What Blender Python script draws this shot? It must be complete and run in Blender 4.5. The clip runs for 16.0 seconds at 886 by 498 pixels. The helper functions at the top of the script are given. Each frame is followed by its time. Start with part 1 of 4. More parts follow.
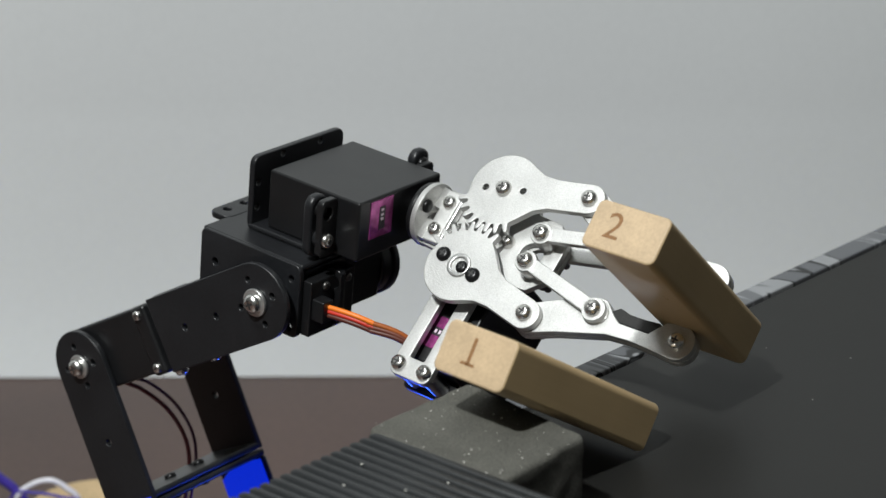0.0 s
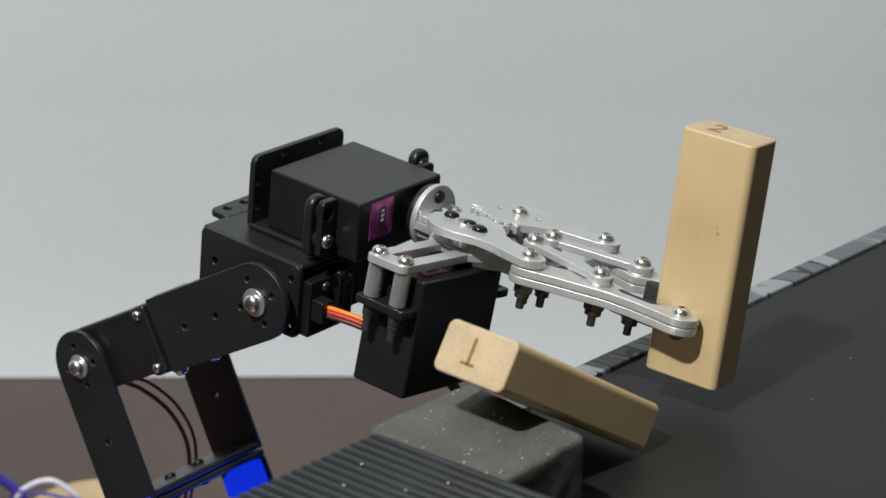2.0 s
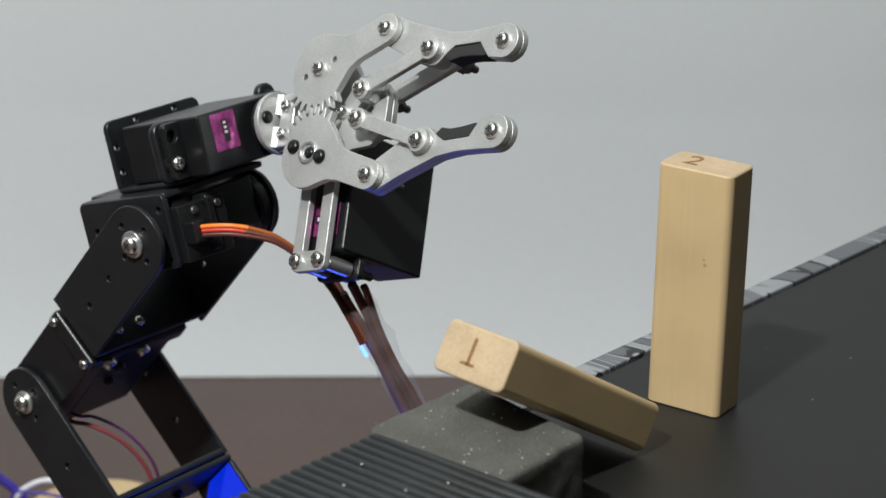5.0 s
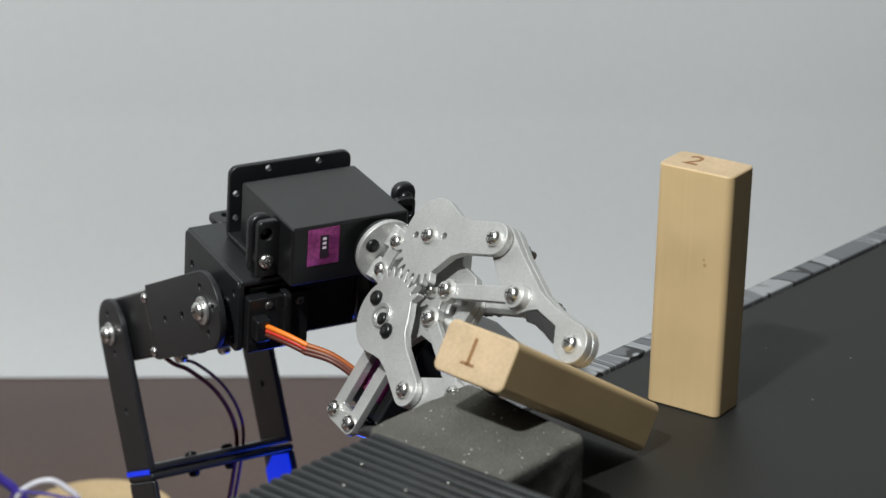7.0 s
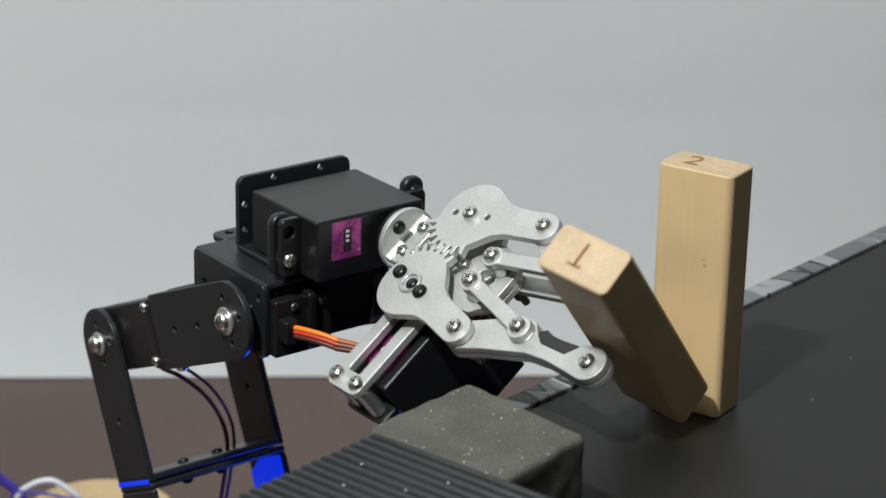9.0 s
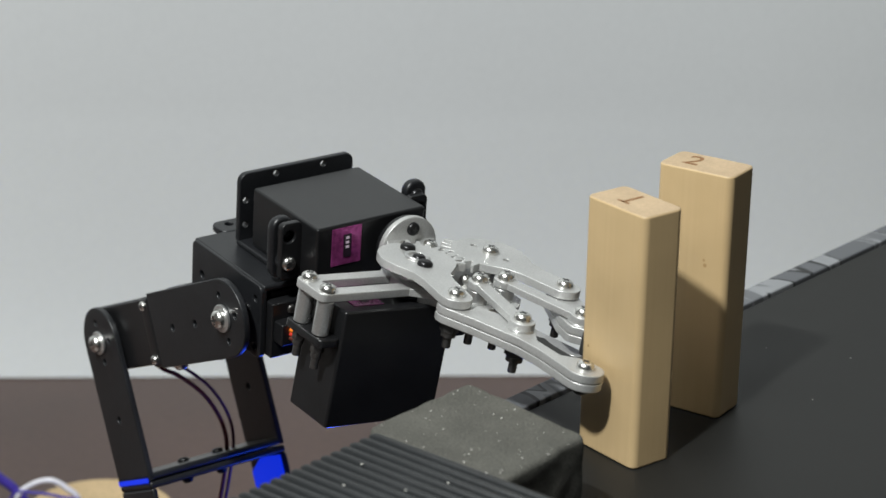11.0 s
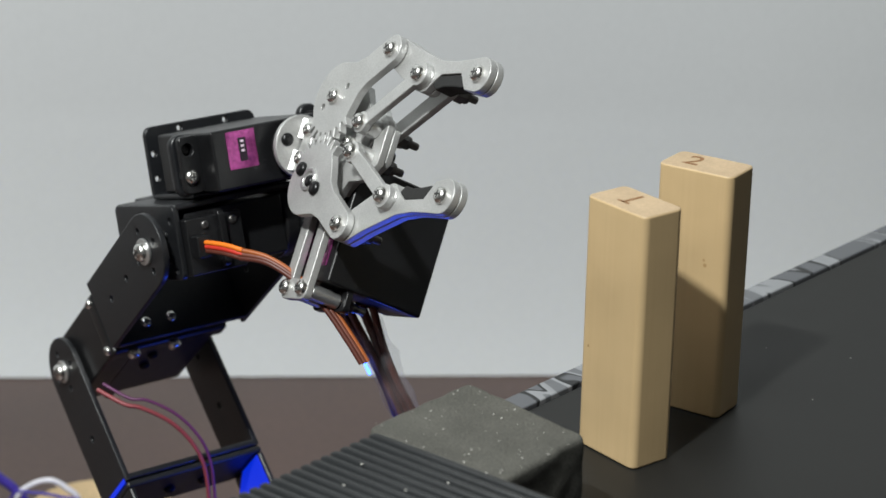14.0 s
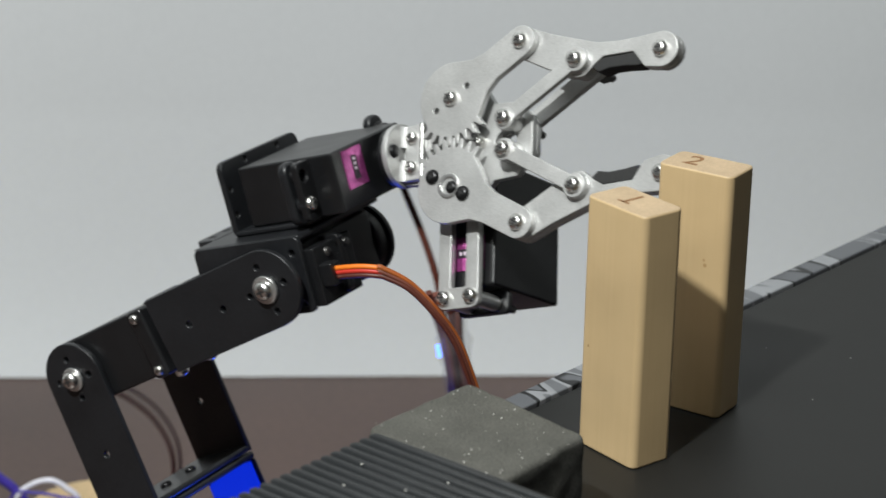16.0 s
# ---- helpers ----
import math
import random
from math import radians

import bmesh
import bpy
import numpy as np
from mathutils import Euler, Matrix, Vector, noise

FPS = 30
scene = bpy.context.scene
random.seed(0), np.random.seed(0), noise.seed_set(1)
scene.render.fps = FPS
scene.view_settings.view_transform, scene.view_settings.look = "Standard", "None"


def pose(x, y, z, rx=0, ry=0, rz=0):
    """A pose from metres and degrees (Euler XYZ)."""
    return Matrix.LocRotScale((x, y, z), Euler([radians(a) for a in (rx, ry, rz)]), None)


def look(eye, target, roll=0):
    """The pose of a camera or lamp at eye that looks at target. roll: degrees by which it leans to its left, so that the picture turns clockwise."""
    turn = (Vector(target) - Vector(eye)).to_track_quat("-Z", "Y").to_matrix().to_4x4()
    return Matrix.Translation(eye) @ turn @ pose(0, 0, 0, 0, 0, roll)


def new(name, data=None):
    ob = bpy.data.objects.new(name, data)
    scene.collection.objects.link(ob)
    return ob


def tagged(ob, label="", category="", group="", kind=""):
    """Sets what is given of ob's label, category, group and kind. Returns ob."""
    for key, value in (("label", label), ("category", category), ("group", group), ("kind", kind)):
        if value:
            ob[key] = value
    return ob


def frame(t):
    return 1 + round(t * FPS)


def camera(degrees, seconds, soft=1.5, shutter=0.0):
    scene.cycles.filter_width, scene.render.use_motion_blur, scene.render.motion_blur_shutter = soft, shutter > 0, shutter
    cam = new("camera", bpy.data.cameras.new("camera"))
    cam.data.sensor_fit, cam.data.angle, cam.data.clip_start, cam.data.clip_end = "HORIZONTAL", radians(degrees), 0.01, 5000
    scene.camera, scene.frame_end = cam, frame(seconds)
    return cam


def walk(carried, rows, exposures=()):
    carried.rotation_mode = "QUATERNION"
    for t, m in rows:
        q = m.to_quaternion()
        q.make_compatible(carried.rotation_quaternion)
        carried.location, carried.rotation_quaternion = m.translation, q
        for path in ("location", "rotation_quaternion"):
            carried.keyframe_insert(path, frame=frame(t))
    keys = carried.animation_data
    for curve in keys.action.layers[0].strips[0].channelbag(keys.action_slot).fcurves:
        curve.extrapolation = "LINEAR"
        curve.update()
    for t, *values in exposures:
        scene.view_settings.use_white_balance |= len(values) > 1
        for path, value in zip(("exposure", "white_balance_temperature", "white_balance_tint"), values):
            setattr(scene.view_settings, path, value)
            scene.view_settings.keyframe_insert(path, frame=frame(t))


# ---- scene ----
# All lengths in metres. Table top at z = 0, board top at z = BOARD.
BOARD = 0.200
EYE = (0.0, 0.0, 0.4769)
PITCH, LEAN = 0.3553, -0.0180


def camera_pose():
    fwd = Vector((0, math.cos(PITCH), -math.sin(PITCH)))
    right = Vector((1, 0, 0))
    up = right.cross(fwd)
    r = right * math.cos(LEAN) - up * math.sin(LEAN)
    u = right * math.sin(LEAN) + up * math.cos(LEAN)
    m = Matrix((r, u, -fwd)).transposed().to_4x4()
    m.translation = EYE
    return m


cam = camera(22.17, 16.0, soft=1.5, shutter=0.9)
cam.data.dof.use_dof, cam.data.dof.focus_distance, cam.data.dof.aperture_fstop = True, 0.685, 20.0
walk(cam, [(0.0, camera_pose()), (16.0, camera_pose())], exposures=[(0.0, -0.12), (0.6, -0.10), (1.5, -0.03), (2.5, 0.0), (16.0, 0.0)])

# ---- light ----
world = bpy.data.worlds.new("room_air")
scene.world = world
world.use_nodes = True
world.node_tree.nodes["Background"].inputs[0].default_value = (0.80, 0.88, 1.0, 1)
world.node_tree.nodes["Background"].inputs[1].default_value = 0.30


def area_lamp(name, eye, target, size, watts, colour):
    la = bpy.data.lights.new(name, "AREA")
    la.shape, la.size, la.energy, la.color = "DISK", size, watts, colour
    ob = new(name, la)
    ob.matrix_world = look(eye, target)
    return ob


area_lamp("room_lamp", (-0.37, -0.06, 1.24), (0.05, 0.72, 0.15), 0.07, 20.5, (0.955, 0.985, 0.965))
# soft fill added high on the left, mainly to brighten the backdrop
area_lamp("fill_lamp", (-0.7, 0.2, 2.2), (-0.1, 0.95, 0.2), 0.8, 14.0, (0.93, 0.97, 0.97))
led = bpy.data.lights.new("board_led", "POINT")
led.energy, led.color, led.shadow_soft_size = 0.085, (0.02, 0.09, 1.0), 0.003
new("board_led", led).location = (-0.0314, 0.7132, 0.105)


# ---- materials ----
def material(name, base, rough=0.5, metal=0.0, grain=0.0, grain_scale=400.0, bump=0.0, blotch=0.0, blotch_scale=20.0, coat=0.0, spec=0.5, rough_var=0.0):
    """Principled surface with fine grain, large blotches, roughness wear and fine relief, in metres of the object."""
    m = bpy.data.materials.new(name)
    m.use_nodes = True
    nt = m.node_tree
    b = nt.nodes["Principled BSDF"]
    b.inputs["Base Color"].default_value = (*base, 1)
    b.inputs["Roughness"].default_value = rough
    b.inputs["Metallic"].default_value = metal
    b.inputs["Coat Weight"].default_value = coat
    b.inputs["Specular IOR Level"].default_value = spec
    co = nt.nodes.new("ShaderNodeTexCoord")
    fine = nt.nodes.new("ShaderNodeTexNoise")
    fine.inputs["Scale"].default_value, fine.inputs["Detail"].default_value = grain_scale, 4
    wide = nt.nodes.new("ShaderNodeTexNoise")
    wide.inputs["Scale"].default_value, wide.inputs["Detail"].default_value = blotch_scale, 3
    for n in (fine, wide):
        nt.links.new(co.outputs["Object"], n.inputs["Vector"])
    last = None
    for n, amount in ((fine, grain), (wide, blotch)):
        if amount:
            mix = nt.nodes.new("ShaderNodeMix")
            mix.data_type, mix.blend_type = "RGBA", "MULTIPLY"
            mix.inputs["Factor"].default_value = 1.0
            ramp = nt.nodes.new("ShaderNodeValToRGB")
            ramp.color_ramp.elements[0].position, ramp.color_ramp.elements[1].position = 0.3, 0.7
            ramp.color_ramp.elements[0].color = (1 - amount,) * 3 + (1,)
            ramp.color_ramp.elements[1].color = (1 + amount * 0.5,) * 3 + (1,)
            nt.links.new(n.outputs["Fac"], ramp.inputs["Fac"])
            if last:
                nt.links.new(last, mix.inputs["A"])
            else:
                mix.inputs["A"].default_value = (*base, 1)
            nt.links.new(ramp.outputs["Color"], mix.inputs["B"])
            last = mix.outputs["Result"]
    if last:
        nt.links.new(last, b.inputs["Base Color"])
    if rough_var:
        mr = nt.nodes.new("ShaderNodeMapRange")
        mr.inputs["To Min"].default_value, mr.inputs["To Max"].default_value = rough - rough_var, rough + rough_var
        nt.links.new(wide.outputs["Fac"], mr.inputs["Value"])
        nt.links.new(mr.outputs["Result"], b.inputs["Roughness"])
    if bump:
        bp = nt.nodes.new("ShaderNodeBump")
        bp.inputs["Strength"].default_value, bp.inputs["Distance"].default_value = 1.0, bump
        nt.links.new(fine.outputs["Fac"], bp.inputs["Height"])
        nt.links.new(bp.outputs["Normal"], b.inputs["Normal"])
    return m


BLACK_METAL = material("black_anodised_metal", (0.013, 0.0138, 0.0158), 0.38, 0.0, 0.25, 900, 0.00003, 0.2, 60, rough_var=0.08)
BLACK_PLASTIC = material("black_servo_plastic", (0.010, 0.0102, 0.0112), 0.33, 0.0, 0.2, 1500, 0.00003, 0.2, 80, rough_var=0.06)
BLACK_STEEL = material("black_oxide_steel", (0.02, 0.02, 0.021), 0.3, 0.6)
SILVER = material("blasted_aluminium", (0.58, 0.58, 0.57), 0.40, 0.58, 0.14, 2400, 0.00009, 0.08, 90, rough_var=0.08)
SILVER_CUT = material("cut_aluminium", (0.66, 0.66, 0.65), 0.30, 0.85, 0.10, 1600, 0.00004, 0.1, 120, rough_var=0.08)
CHROME = material("zinc_plated_steel", (0.80, 0.79, 0.76), 0.27, 1.0, 0.1, 900, 0, 0.1, 200)
SLOT = material("screw_recess_shade", (0.05, 0.05, 0.05), 0.5, 0.6)
NUT = material("dark_lock_nut", (0.16, 0.155, 0.15), 0.38, 0.9, 0.2, 800)
RUBBER = material("black_rubber_pad", (0.018, 0.018, 0.018), 0.75, 0.0, 0.2, 900, 0.00005)
PURPLE = material("purple_foil_label", (0.44, 0.08, 0.30), 0.16, 0.55, 0.3, 700, 0, 0.35, 160, rough_var=0.1)
LABEL_INK = material("label_ink", (0.02, 0.01, 0.02), 0.4)
LABEL_PALE = material("label_pale_ink", (0.75, 0.62, 0.72), 0.4)
BLUE_GEL = material("blue_lit_plastic", (0.02, 0.03, 0.30), 0.35)
KNOT = material("wood_knot", (0.42, 0.27, 0.12), 0.6, 0, 0.3, 900)
END_WOOD = material("end_grain_wood", (0.50, 0.368, 0.228), 0.55, 0, 0.12, 1500, 0.00002, 0.12, 120)
INK = material("burnt_number_ink", (0.24, 0.115, 0.04), 0.7, 0, 0.35, 1200)
FOAM = material("grey_foam", (0.092, 0.090, 0.078), 0.95, 0, 0.45, 1600, 0.0002, 0.2, 90)
SPARK = material("foam_glint", (0.55, 0.54, 0.50), 0.35)
RIB = material("ribbed_rubber", (0.017, 0.019, 0.0205), 0.5, 0, 0.25, 900, 0.00008, 0.2, 60, rough_var=0.1)
BOARD_TOP = material("black_board_laminate", (0.0145, 0.0145, 0.0137), 0.50, 0, 0.25, 2500, 0.00002, 0.30, 14, spec=0.32, rough_var=0.10)
TABLE = material("dark_brown_table_veneer", (0.085, 0.052, 0.043), 0.38, 0, 0.15, 240, 0.00002, 0.22, 7, rough_var=0.08)
WALL = material("white_backdrop_paper", (0.68, 0.70, 0.705), 0.9, 0, 0.02, 300, 0.00004, 0.05, 2.5)
ROOM = material("pale_room_paint", (0.55, 0.55, 0.54), 0.9, 0, 0.03, 100, 0, 0.06, 1.5)
ORANGE = material("orange_wire", (0.85, 0.20, 0.015), 0.45, 0, 0.1, 400)
RED = material("red_wire", (0.55, 0.035, 0.02), 0.45, 0, 0.1, 400)
# the orange wire darkened for the shaded tail of the wrist lead
ORANGE_SHADED = material("shaded_orange_wire", (0.36, 0.095, 0.02), 0.45, 0, 0.15, 400)
DULL_BROWN = material("red_brown_wire", (0.15, 0.045, 0.028), 0.45, 0, 0.15, 400)
BROWN = material("brown_wire", (0.10, 0.025, 0.015), 0.45, 0, 0.15, 400)
WHITE_WIRE = material("white_wire", (0.75, 0.74, 0.80), 0.45, 0, 0.1, 400)
VIOLET = material("violet_wire", (0.13, 0.03, 0.11), 0.45, 0, 0.1, 400)
DULL_RED = material("dull_red_wire", (0.27, 0.05, 0.06), 0.45, 0, 0.1, 400)
BLUE_WIRE = material("blue_wire", (0.05, 0.03, 0.30), 0.45, 0, 0.1, 400)
TAN = material("tan_plywood", (0.55, 0.40, 0.22), 0.6, 0, 0.15, 500, 0.00003, 0.15, 40)
# emissive blue for the small spot on the cable sleeve
GLOW = bpy.data.materials.new("blue_glow")
GLOW.use_nodes = True
GLOW.node_tree.nodes["Principled BSDF"].inputs["Base Color"].default_value = (0.02, 0.05, 0.4, 1)
GLOW.node_tree.nodes["Principled BSDF"].inputs["Emission Color"].default_value = (0.06, 0.16, 1.0, 1)
# emissive blue that stands in for LED light falling on the black bracket
BLUE_LIT = bpy.data.materials.new("led_light_on_bracket")
BLUE_LIT.use_nodes = True
BLUE_LIT.node_tree.nodes["Principled BSDF"].inputs["Base Color"].default_value = (0.01, 0.02, 0.25, 1)
BLUE_LIT.node_tree.nodes["Principled BSDF"].inputs["Emission Color"].default_value = (0.0, 0.035, 1.0, 1)
BLUE_LIT.node_tree.nodes["Principled BSDF"].inputs["Emission Strength"].default_value = 0.62
GLOW.node_tree.nodes["Principled BSDF"].inputs["Emission Strength"].default_value = 6.0
SLEEVE = bpy.data.materials.new("clear_cable_sleeve")
SLEEVE.use_nodes = True
_nt = SLEEVE.node_tree
_thin, _clear, _film = _nt.nodes.new("ShaderNodeMixShader"), _nt.nodes.new("ShaderNodeBsdfTransparent"), _nt.nodes["Principled BSDF"]
_film.inputs["Base Color"].default_value, _film.inputs["Roughness"].default_value = (0.75, 0.75, 0.82, 1), 0.15
_thin.inputs["Fac"].default_value = 0.13
_nt.links.new(_clear.outputs["BSDF"], _thin.inputs[1])
_nt.links.new(_film.outputs["BSDF"], _thin.inputs[2])
_nt.links.new(_thin.outputs["Shader"], _nt.nodes["Material Output"].inputs["Surface"])


def wood_material():
    m = material("pale_varnished_wood", (0.565, 0.410, 0.222), 0.42, 0, 0.0, 400, 0.0, 0.14, 30, coat=0.15, rough_var=0.06)
    nt = m.node_tree
    b = nt.nodes["Principled BSDF"]
    co = nt.nodes.new("ShaderNodeTexCoord")
    mp = nt.nodes.new("ShaderNodeMapping")
    mp.inputs["Scale"].default_value = (900, 900, 28)
    gr = nt.nodes.new("ShaderNodeTexNoise")
    gr.inputs["Scale"].default_value, gr.inputs["Detail"].default_value = 1.0, 5
    ramp = nt.nodes.new("ShaderNodeValToRGB")
    ramp.color_ramp.elements[0].position, ramp.color_ramp.elements[1].position = 0.32, 0.68
    ramp.color_ramp.elements[0].color, ramp.color_ramp.elements[1].color = (0.978, 0.972, 0.960, 1), (1.01, 1.01, 1.01, 1)
    mix = nt.nodes.new("ShaderNodeMix")
    mix.data_type, mix.blend_type = "RGBA", "MULTIPLY"
    mix.inputs["Factor"].default_value = 1
    nt.links.new(co.outputs["Object"], mp.inputs["Vector"])
    nt.links.new(mp.outputs["Vector"], gr.inputs["Vector"])
    nt.links.new(gr.outputs["Fac"], ramp.inputs["Fac"])
    nt.links.new(b.inputs["Base Color"].links[0].from_socket, mix.inputs["A"])
    nt.links.new(ramp.outputs["Color"], mix.inputs["B"])
    nt.links.new(mix.outputs["Result"], b.inputs["Base Color"])
    return m


WOOD = wood_material()


def marbled_material():
    m = material("marbled_edge_print", (0.42, 0.43, 0.44), 0.5, 0, 0.15, 900, 0, 0.0)
    nt = m.node_tree
    b = nt.nodes["Principled BSDF"]
    co = nt.nodes.new("ShaderNodeTexCoord")
    wv = nt.nodes.new("ShaderNodeTexNoise")
    wv.inputs["Scale"].default_value, wv.inputs["Detail"].default_value, wv.inputs["Distortion"].default_value = 52, 1.0, 1.2
    ramp = nt.nodes.new("ShaderNodeValToRGB")
    ramp.color_ramp.interpolation = "EASE"
    e = ramp.color_ramp.elements
    e[0].position, e[0].color = 0.445, (0.11, 0.115, 0.125, 1)
    e[1].position, e[1].color = 0.575, (0.13, 0.135, 0.145, 1)
    for p, c in ((0.460, 0.018), (0.482, 0.018), (0.495, 0.27), (0.556, 0.25)):
        k = e.new(p)
        k.color = (c, c * 1.03, c * 1.08, 1)
    mp = nt.nodes.new("ShaderNodeMapping")
    mp.inputs["Scale"].default_value, mp.inputs["Rotation"].default_value = (1.0, 0.30, 1.0), (0, 0, 0.35)
    nt.links.new(co.outputs["Object"], mp.inputs["Vector"])
    nt.links.new(mp.outputs["Vector"], wv.inputs["Vector"])
    nt.links.new(wv.outputs["Fac"], ramp.inputs["Fac"])
    nt.links.new(ramp.outputs["Color"], b.inputs["Base Color"])
    return m


MARBLE = marbled_material()


# ---- mesh helpers ----
def part(name, bm, mat, parent=None, label="", smooth=True):
    me = bpy.data.meshes.new(name)
    bm.normal_update()
    bm.to_mesh(me)
    bm.free()
    me.materials.append(mat)
    for p in me.polygons:
        p.use_smooth = smooth
    if smooth:
        me.set_sharp_from_angle(angle=radians(50))
    ob = new(name, me)
    if smooth:
        ob.modifiers.new("face_weight", "WEIGHTED_NORMAL").keep_sharp = True
    ob.parent = parent
    if label:
        tagged(ob, label)
    return ob


def move(bm, m):
    bmesh.ops.transform(bm, matrix=m, verts=bm.verts)
    return bm


def join(*bms):
    out = bmesh.new()
    for b in bms:
        me = bpy.data.meshes.new("tmp")
        b.to_mesh(me)
        b.free()
        out.from_mesh(me)
        bpy.data.meshes.remove(me)
    return out


def block(x0, x1, y0, y1, z0, z1, r=0.0006, seg=2):
    bm = bmesh.new()
    bmesh.ops.create_cube(bm, size=1, matrix=Matrix.LocRotScale(((x0 + x1) / 2, (y0 + y1) / 2, (z0 + z1) / 2), None, (x1 - x0, y1 - y0, z1 - z0)))
    if r:
        bmesh.ops.bevel(bm, geom=bm.edges[:], offset=r, segments=seg, profile=0.5, affect="EDGES")
    return bm


def prism(outline, z0, z1, r=0.0003, holes=()):
    """A plate of that outline (x, y), from z0 to z1, its rims slightly rounded; holes are outlines too."""
    bm = bmesh.new()
    edges = []
    for ring in (outline, *holes):
        vs = [bm.verts.new((x, y, z0)) for x, y in ring]
        edges += [bm.edges.new((vs[i], vs[(i + 1) % len(vs)])) for i in range(len(vs))]
    if holes:
        bmesh.ops.triangle_fill(bm, use_beauty=True, edges=edges)
    else:
        bm.faces.new(bm.verts[:])
    up = bmesh.ops.extrude_face_region(bm, geom=bm.faces[:])
    vs = [g for g in up["geom"] if isinstance(g, bmesh.types.BMVert)]
    bmesh.ops.translate(bm, verts=vs, vec=(0, 0, z1 - z0))
    bmesh.ops.recalc_face_normals(bm, faces=bm.faces[:])
    if r:
        rim = [e for e in bm.edges if len(e.link_faces) == 2 and abs(e.verts[0].co.z - e.verts[1].co.z) < 1e-7 and e.calc_face_angle(0) > 0.8]
        bmesh.ops.bevel(bm, geom=rim, offset=r, segments=2, profile=0.5, affect="EDGES")
    return bm


def ring(cx, cy, r, n=20, a0=0.0, a1=2 * math.pi):
    closed = abs(a1 - a0 - 2 * math.pi) < 1e-6
    return [(cx + r * math.cos(a0 + (a1 - a0) * i / (n if closed else n - 1)), cy + r * math.sin(a0 + (a1 - a0) * i / (n if closed else n - 1))) for i in range(n)]


def rod(z0, z1, r, n=20, bevel=0.0003):
    return prism(ring(0, 0, r, n), z0, z1, bevel)


def capsule(p, q, rp, rq, n=10):
    """Outline of two round ends joined by straight sides."""
    a = math.atan2(q[1] - p[1], q[0] - p[0])
    d = math.hypot(q[0] - p[0], q[1] - p[1])
    t = math.acos((rp - rq) / d)
    return ring(p[0], p[1], rp, n, a + t, a + 2 * math.pi - t) + ring(q[0], q[1], rq, n, a - t, a + t)


def rounded(x0, x1, y0, y1, r, n=5):
    q = math.pi / 2
    return ring(x1 - r, y1 - r, r, n, 0, q) + ring(x0 + r, y1 - r, r, n, q, 2 * q) + ring(x0 + r, y0 + r, r, n, 2 * q, 3 * q) + ring(x1 - r, y0 + r, r, n, 3 * q, 4 * q)


def tube(points, r, n=8):
    """A round wire through points, smoothed."""
    pts = [Vector(p) for p in points]
    fine = []
    for i in range(len(pts) - 1):
        a, b, c, d = pts[max(i - 1, 0)], pts[i], pts[i + 1], pts[min(i + 2, len(pts) - 1)]
        for k in range(6):
            t = k / 6
            fine.append(0.5 * (2 * b + (c - a) * t + (2 * a - 5 * b + 4 * c - d) * t * t + (3 * b - a - 3 * c + d) * t ** 3))
    fine.append(pts[-1])
    bm = bmesh.new()
    rows = []
    side = Vector((0.3, 0.5, 0.8)).normalized()
    for i, p in enumerate(fine):
        d = (fine[min(i + 1, len(fine) - 1)] - fine[max(i - 1, 0)]).normalized()
        u = (side - d * side.dot(d)).normalized()
        v = d.cross(u)
        rows.append([bm.verts.new(p + (u * math.cos(2 * math.pi * k / n) + v * math.sin(2 * math.pi * k / n)) * r) for k in range(n)])
    for a, b in zip(rows, rows[1:]):
        for k in range(n):
            bm.faces.new((a[k], a[(k + 1) % n], b[(k + 1) % n], b[k]))
    bm.faces.new(rows[0][::-1])
    bm.faces.new(rows[-1])
    return bm


def screw(parent, m, r=0.0027, h=0.0022, mat=None, name="screw", label=""):
    """A pan-head cross-recess screw whose head rises along the local z."""
    bm = bmesh.new()
    prof = [(r, 0), (r, h * 0.35), (r * 0.9, h * 0.72), (r * 0.62, h * 0.95), (r * 0.4, h)]
    n = 20
    rows = [[bm.verts.new((a * math.cos(2 * math.pi * k / n), a * math.sin(2 * math.pi * k / n), z)) for k in range(n)] for a, z in prof]
    for a, b in zip(rows, rows[1:]):
        for k in range(n):
            bm.faces.new((a[k], a[(k + 1) % n], b[(k + 1) % n], b[k]))
    bm.faces.new(rows[-1])
    bm.faces.new(rows[0][::-1])
    flat = len(bm.faces)
    # no hollow is cut: a flat dark cross paints the recess's shade
    w, q = r * 0.11, r * 0.46
    plus = [(w, w), (q, w), (q, -w), (w, -w), (w, -q), (-w, -q), (-w, -w), (-q, -w), (-q, w), (-w, w), (-w, q), (w, q)][::-1]
    bm.faces.new([bm.verts.new((x, y, h * 1.012)) for x, y in plus])
    ob = part(name, bm, mat or CHROME, parent, label)
    ob.data.materials.append(SLOT)
    ob.data.polygons[flat].material_index = 1
    ob.matrix_basis = m
    return ob


def washer(parent, m, r=0.004, h=0.0012, mat=None, name="washer"):
    ob = part(name, prism(ring(0, 0, r, 24), 0, h, 0.0003, [ring(0, 0, 0.0012, 12)]), mat or SILVER_CUT, parent)
    ob.matrix_basis = m
    return ob


def nut(parent, m, r=0.0029):
    bm = join(prism(ring(0, 0, r, 6), -0.0034, 0, 0.0004), move(rod(-0.0050, -0.0030, r * 0.78, 14), Matrix()), rod(-0.0085, -0.0045, 0.0013, 10))
    ob = part("lock_nut", bm, NUT, parent)
    ob.matrix_basis = m
    return ob


DOWN = Matrix.Rotation(math.pi, 4, "X")
NEAR = Matrix.Rotation(math.pi / 2, 4, "X")    # local z looks along -y
FORWARD = Matrix.Rotation(math.pi / 2, 4, "Y")  # local z looks along +x


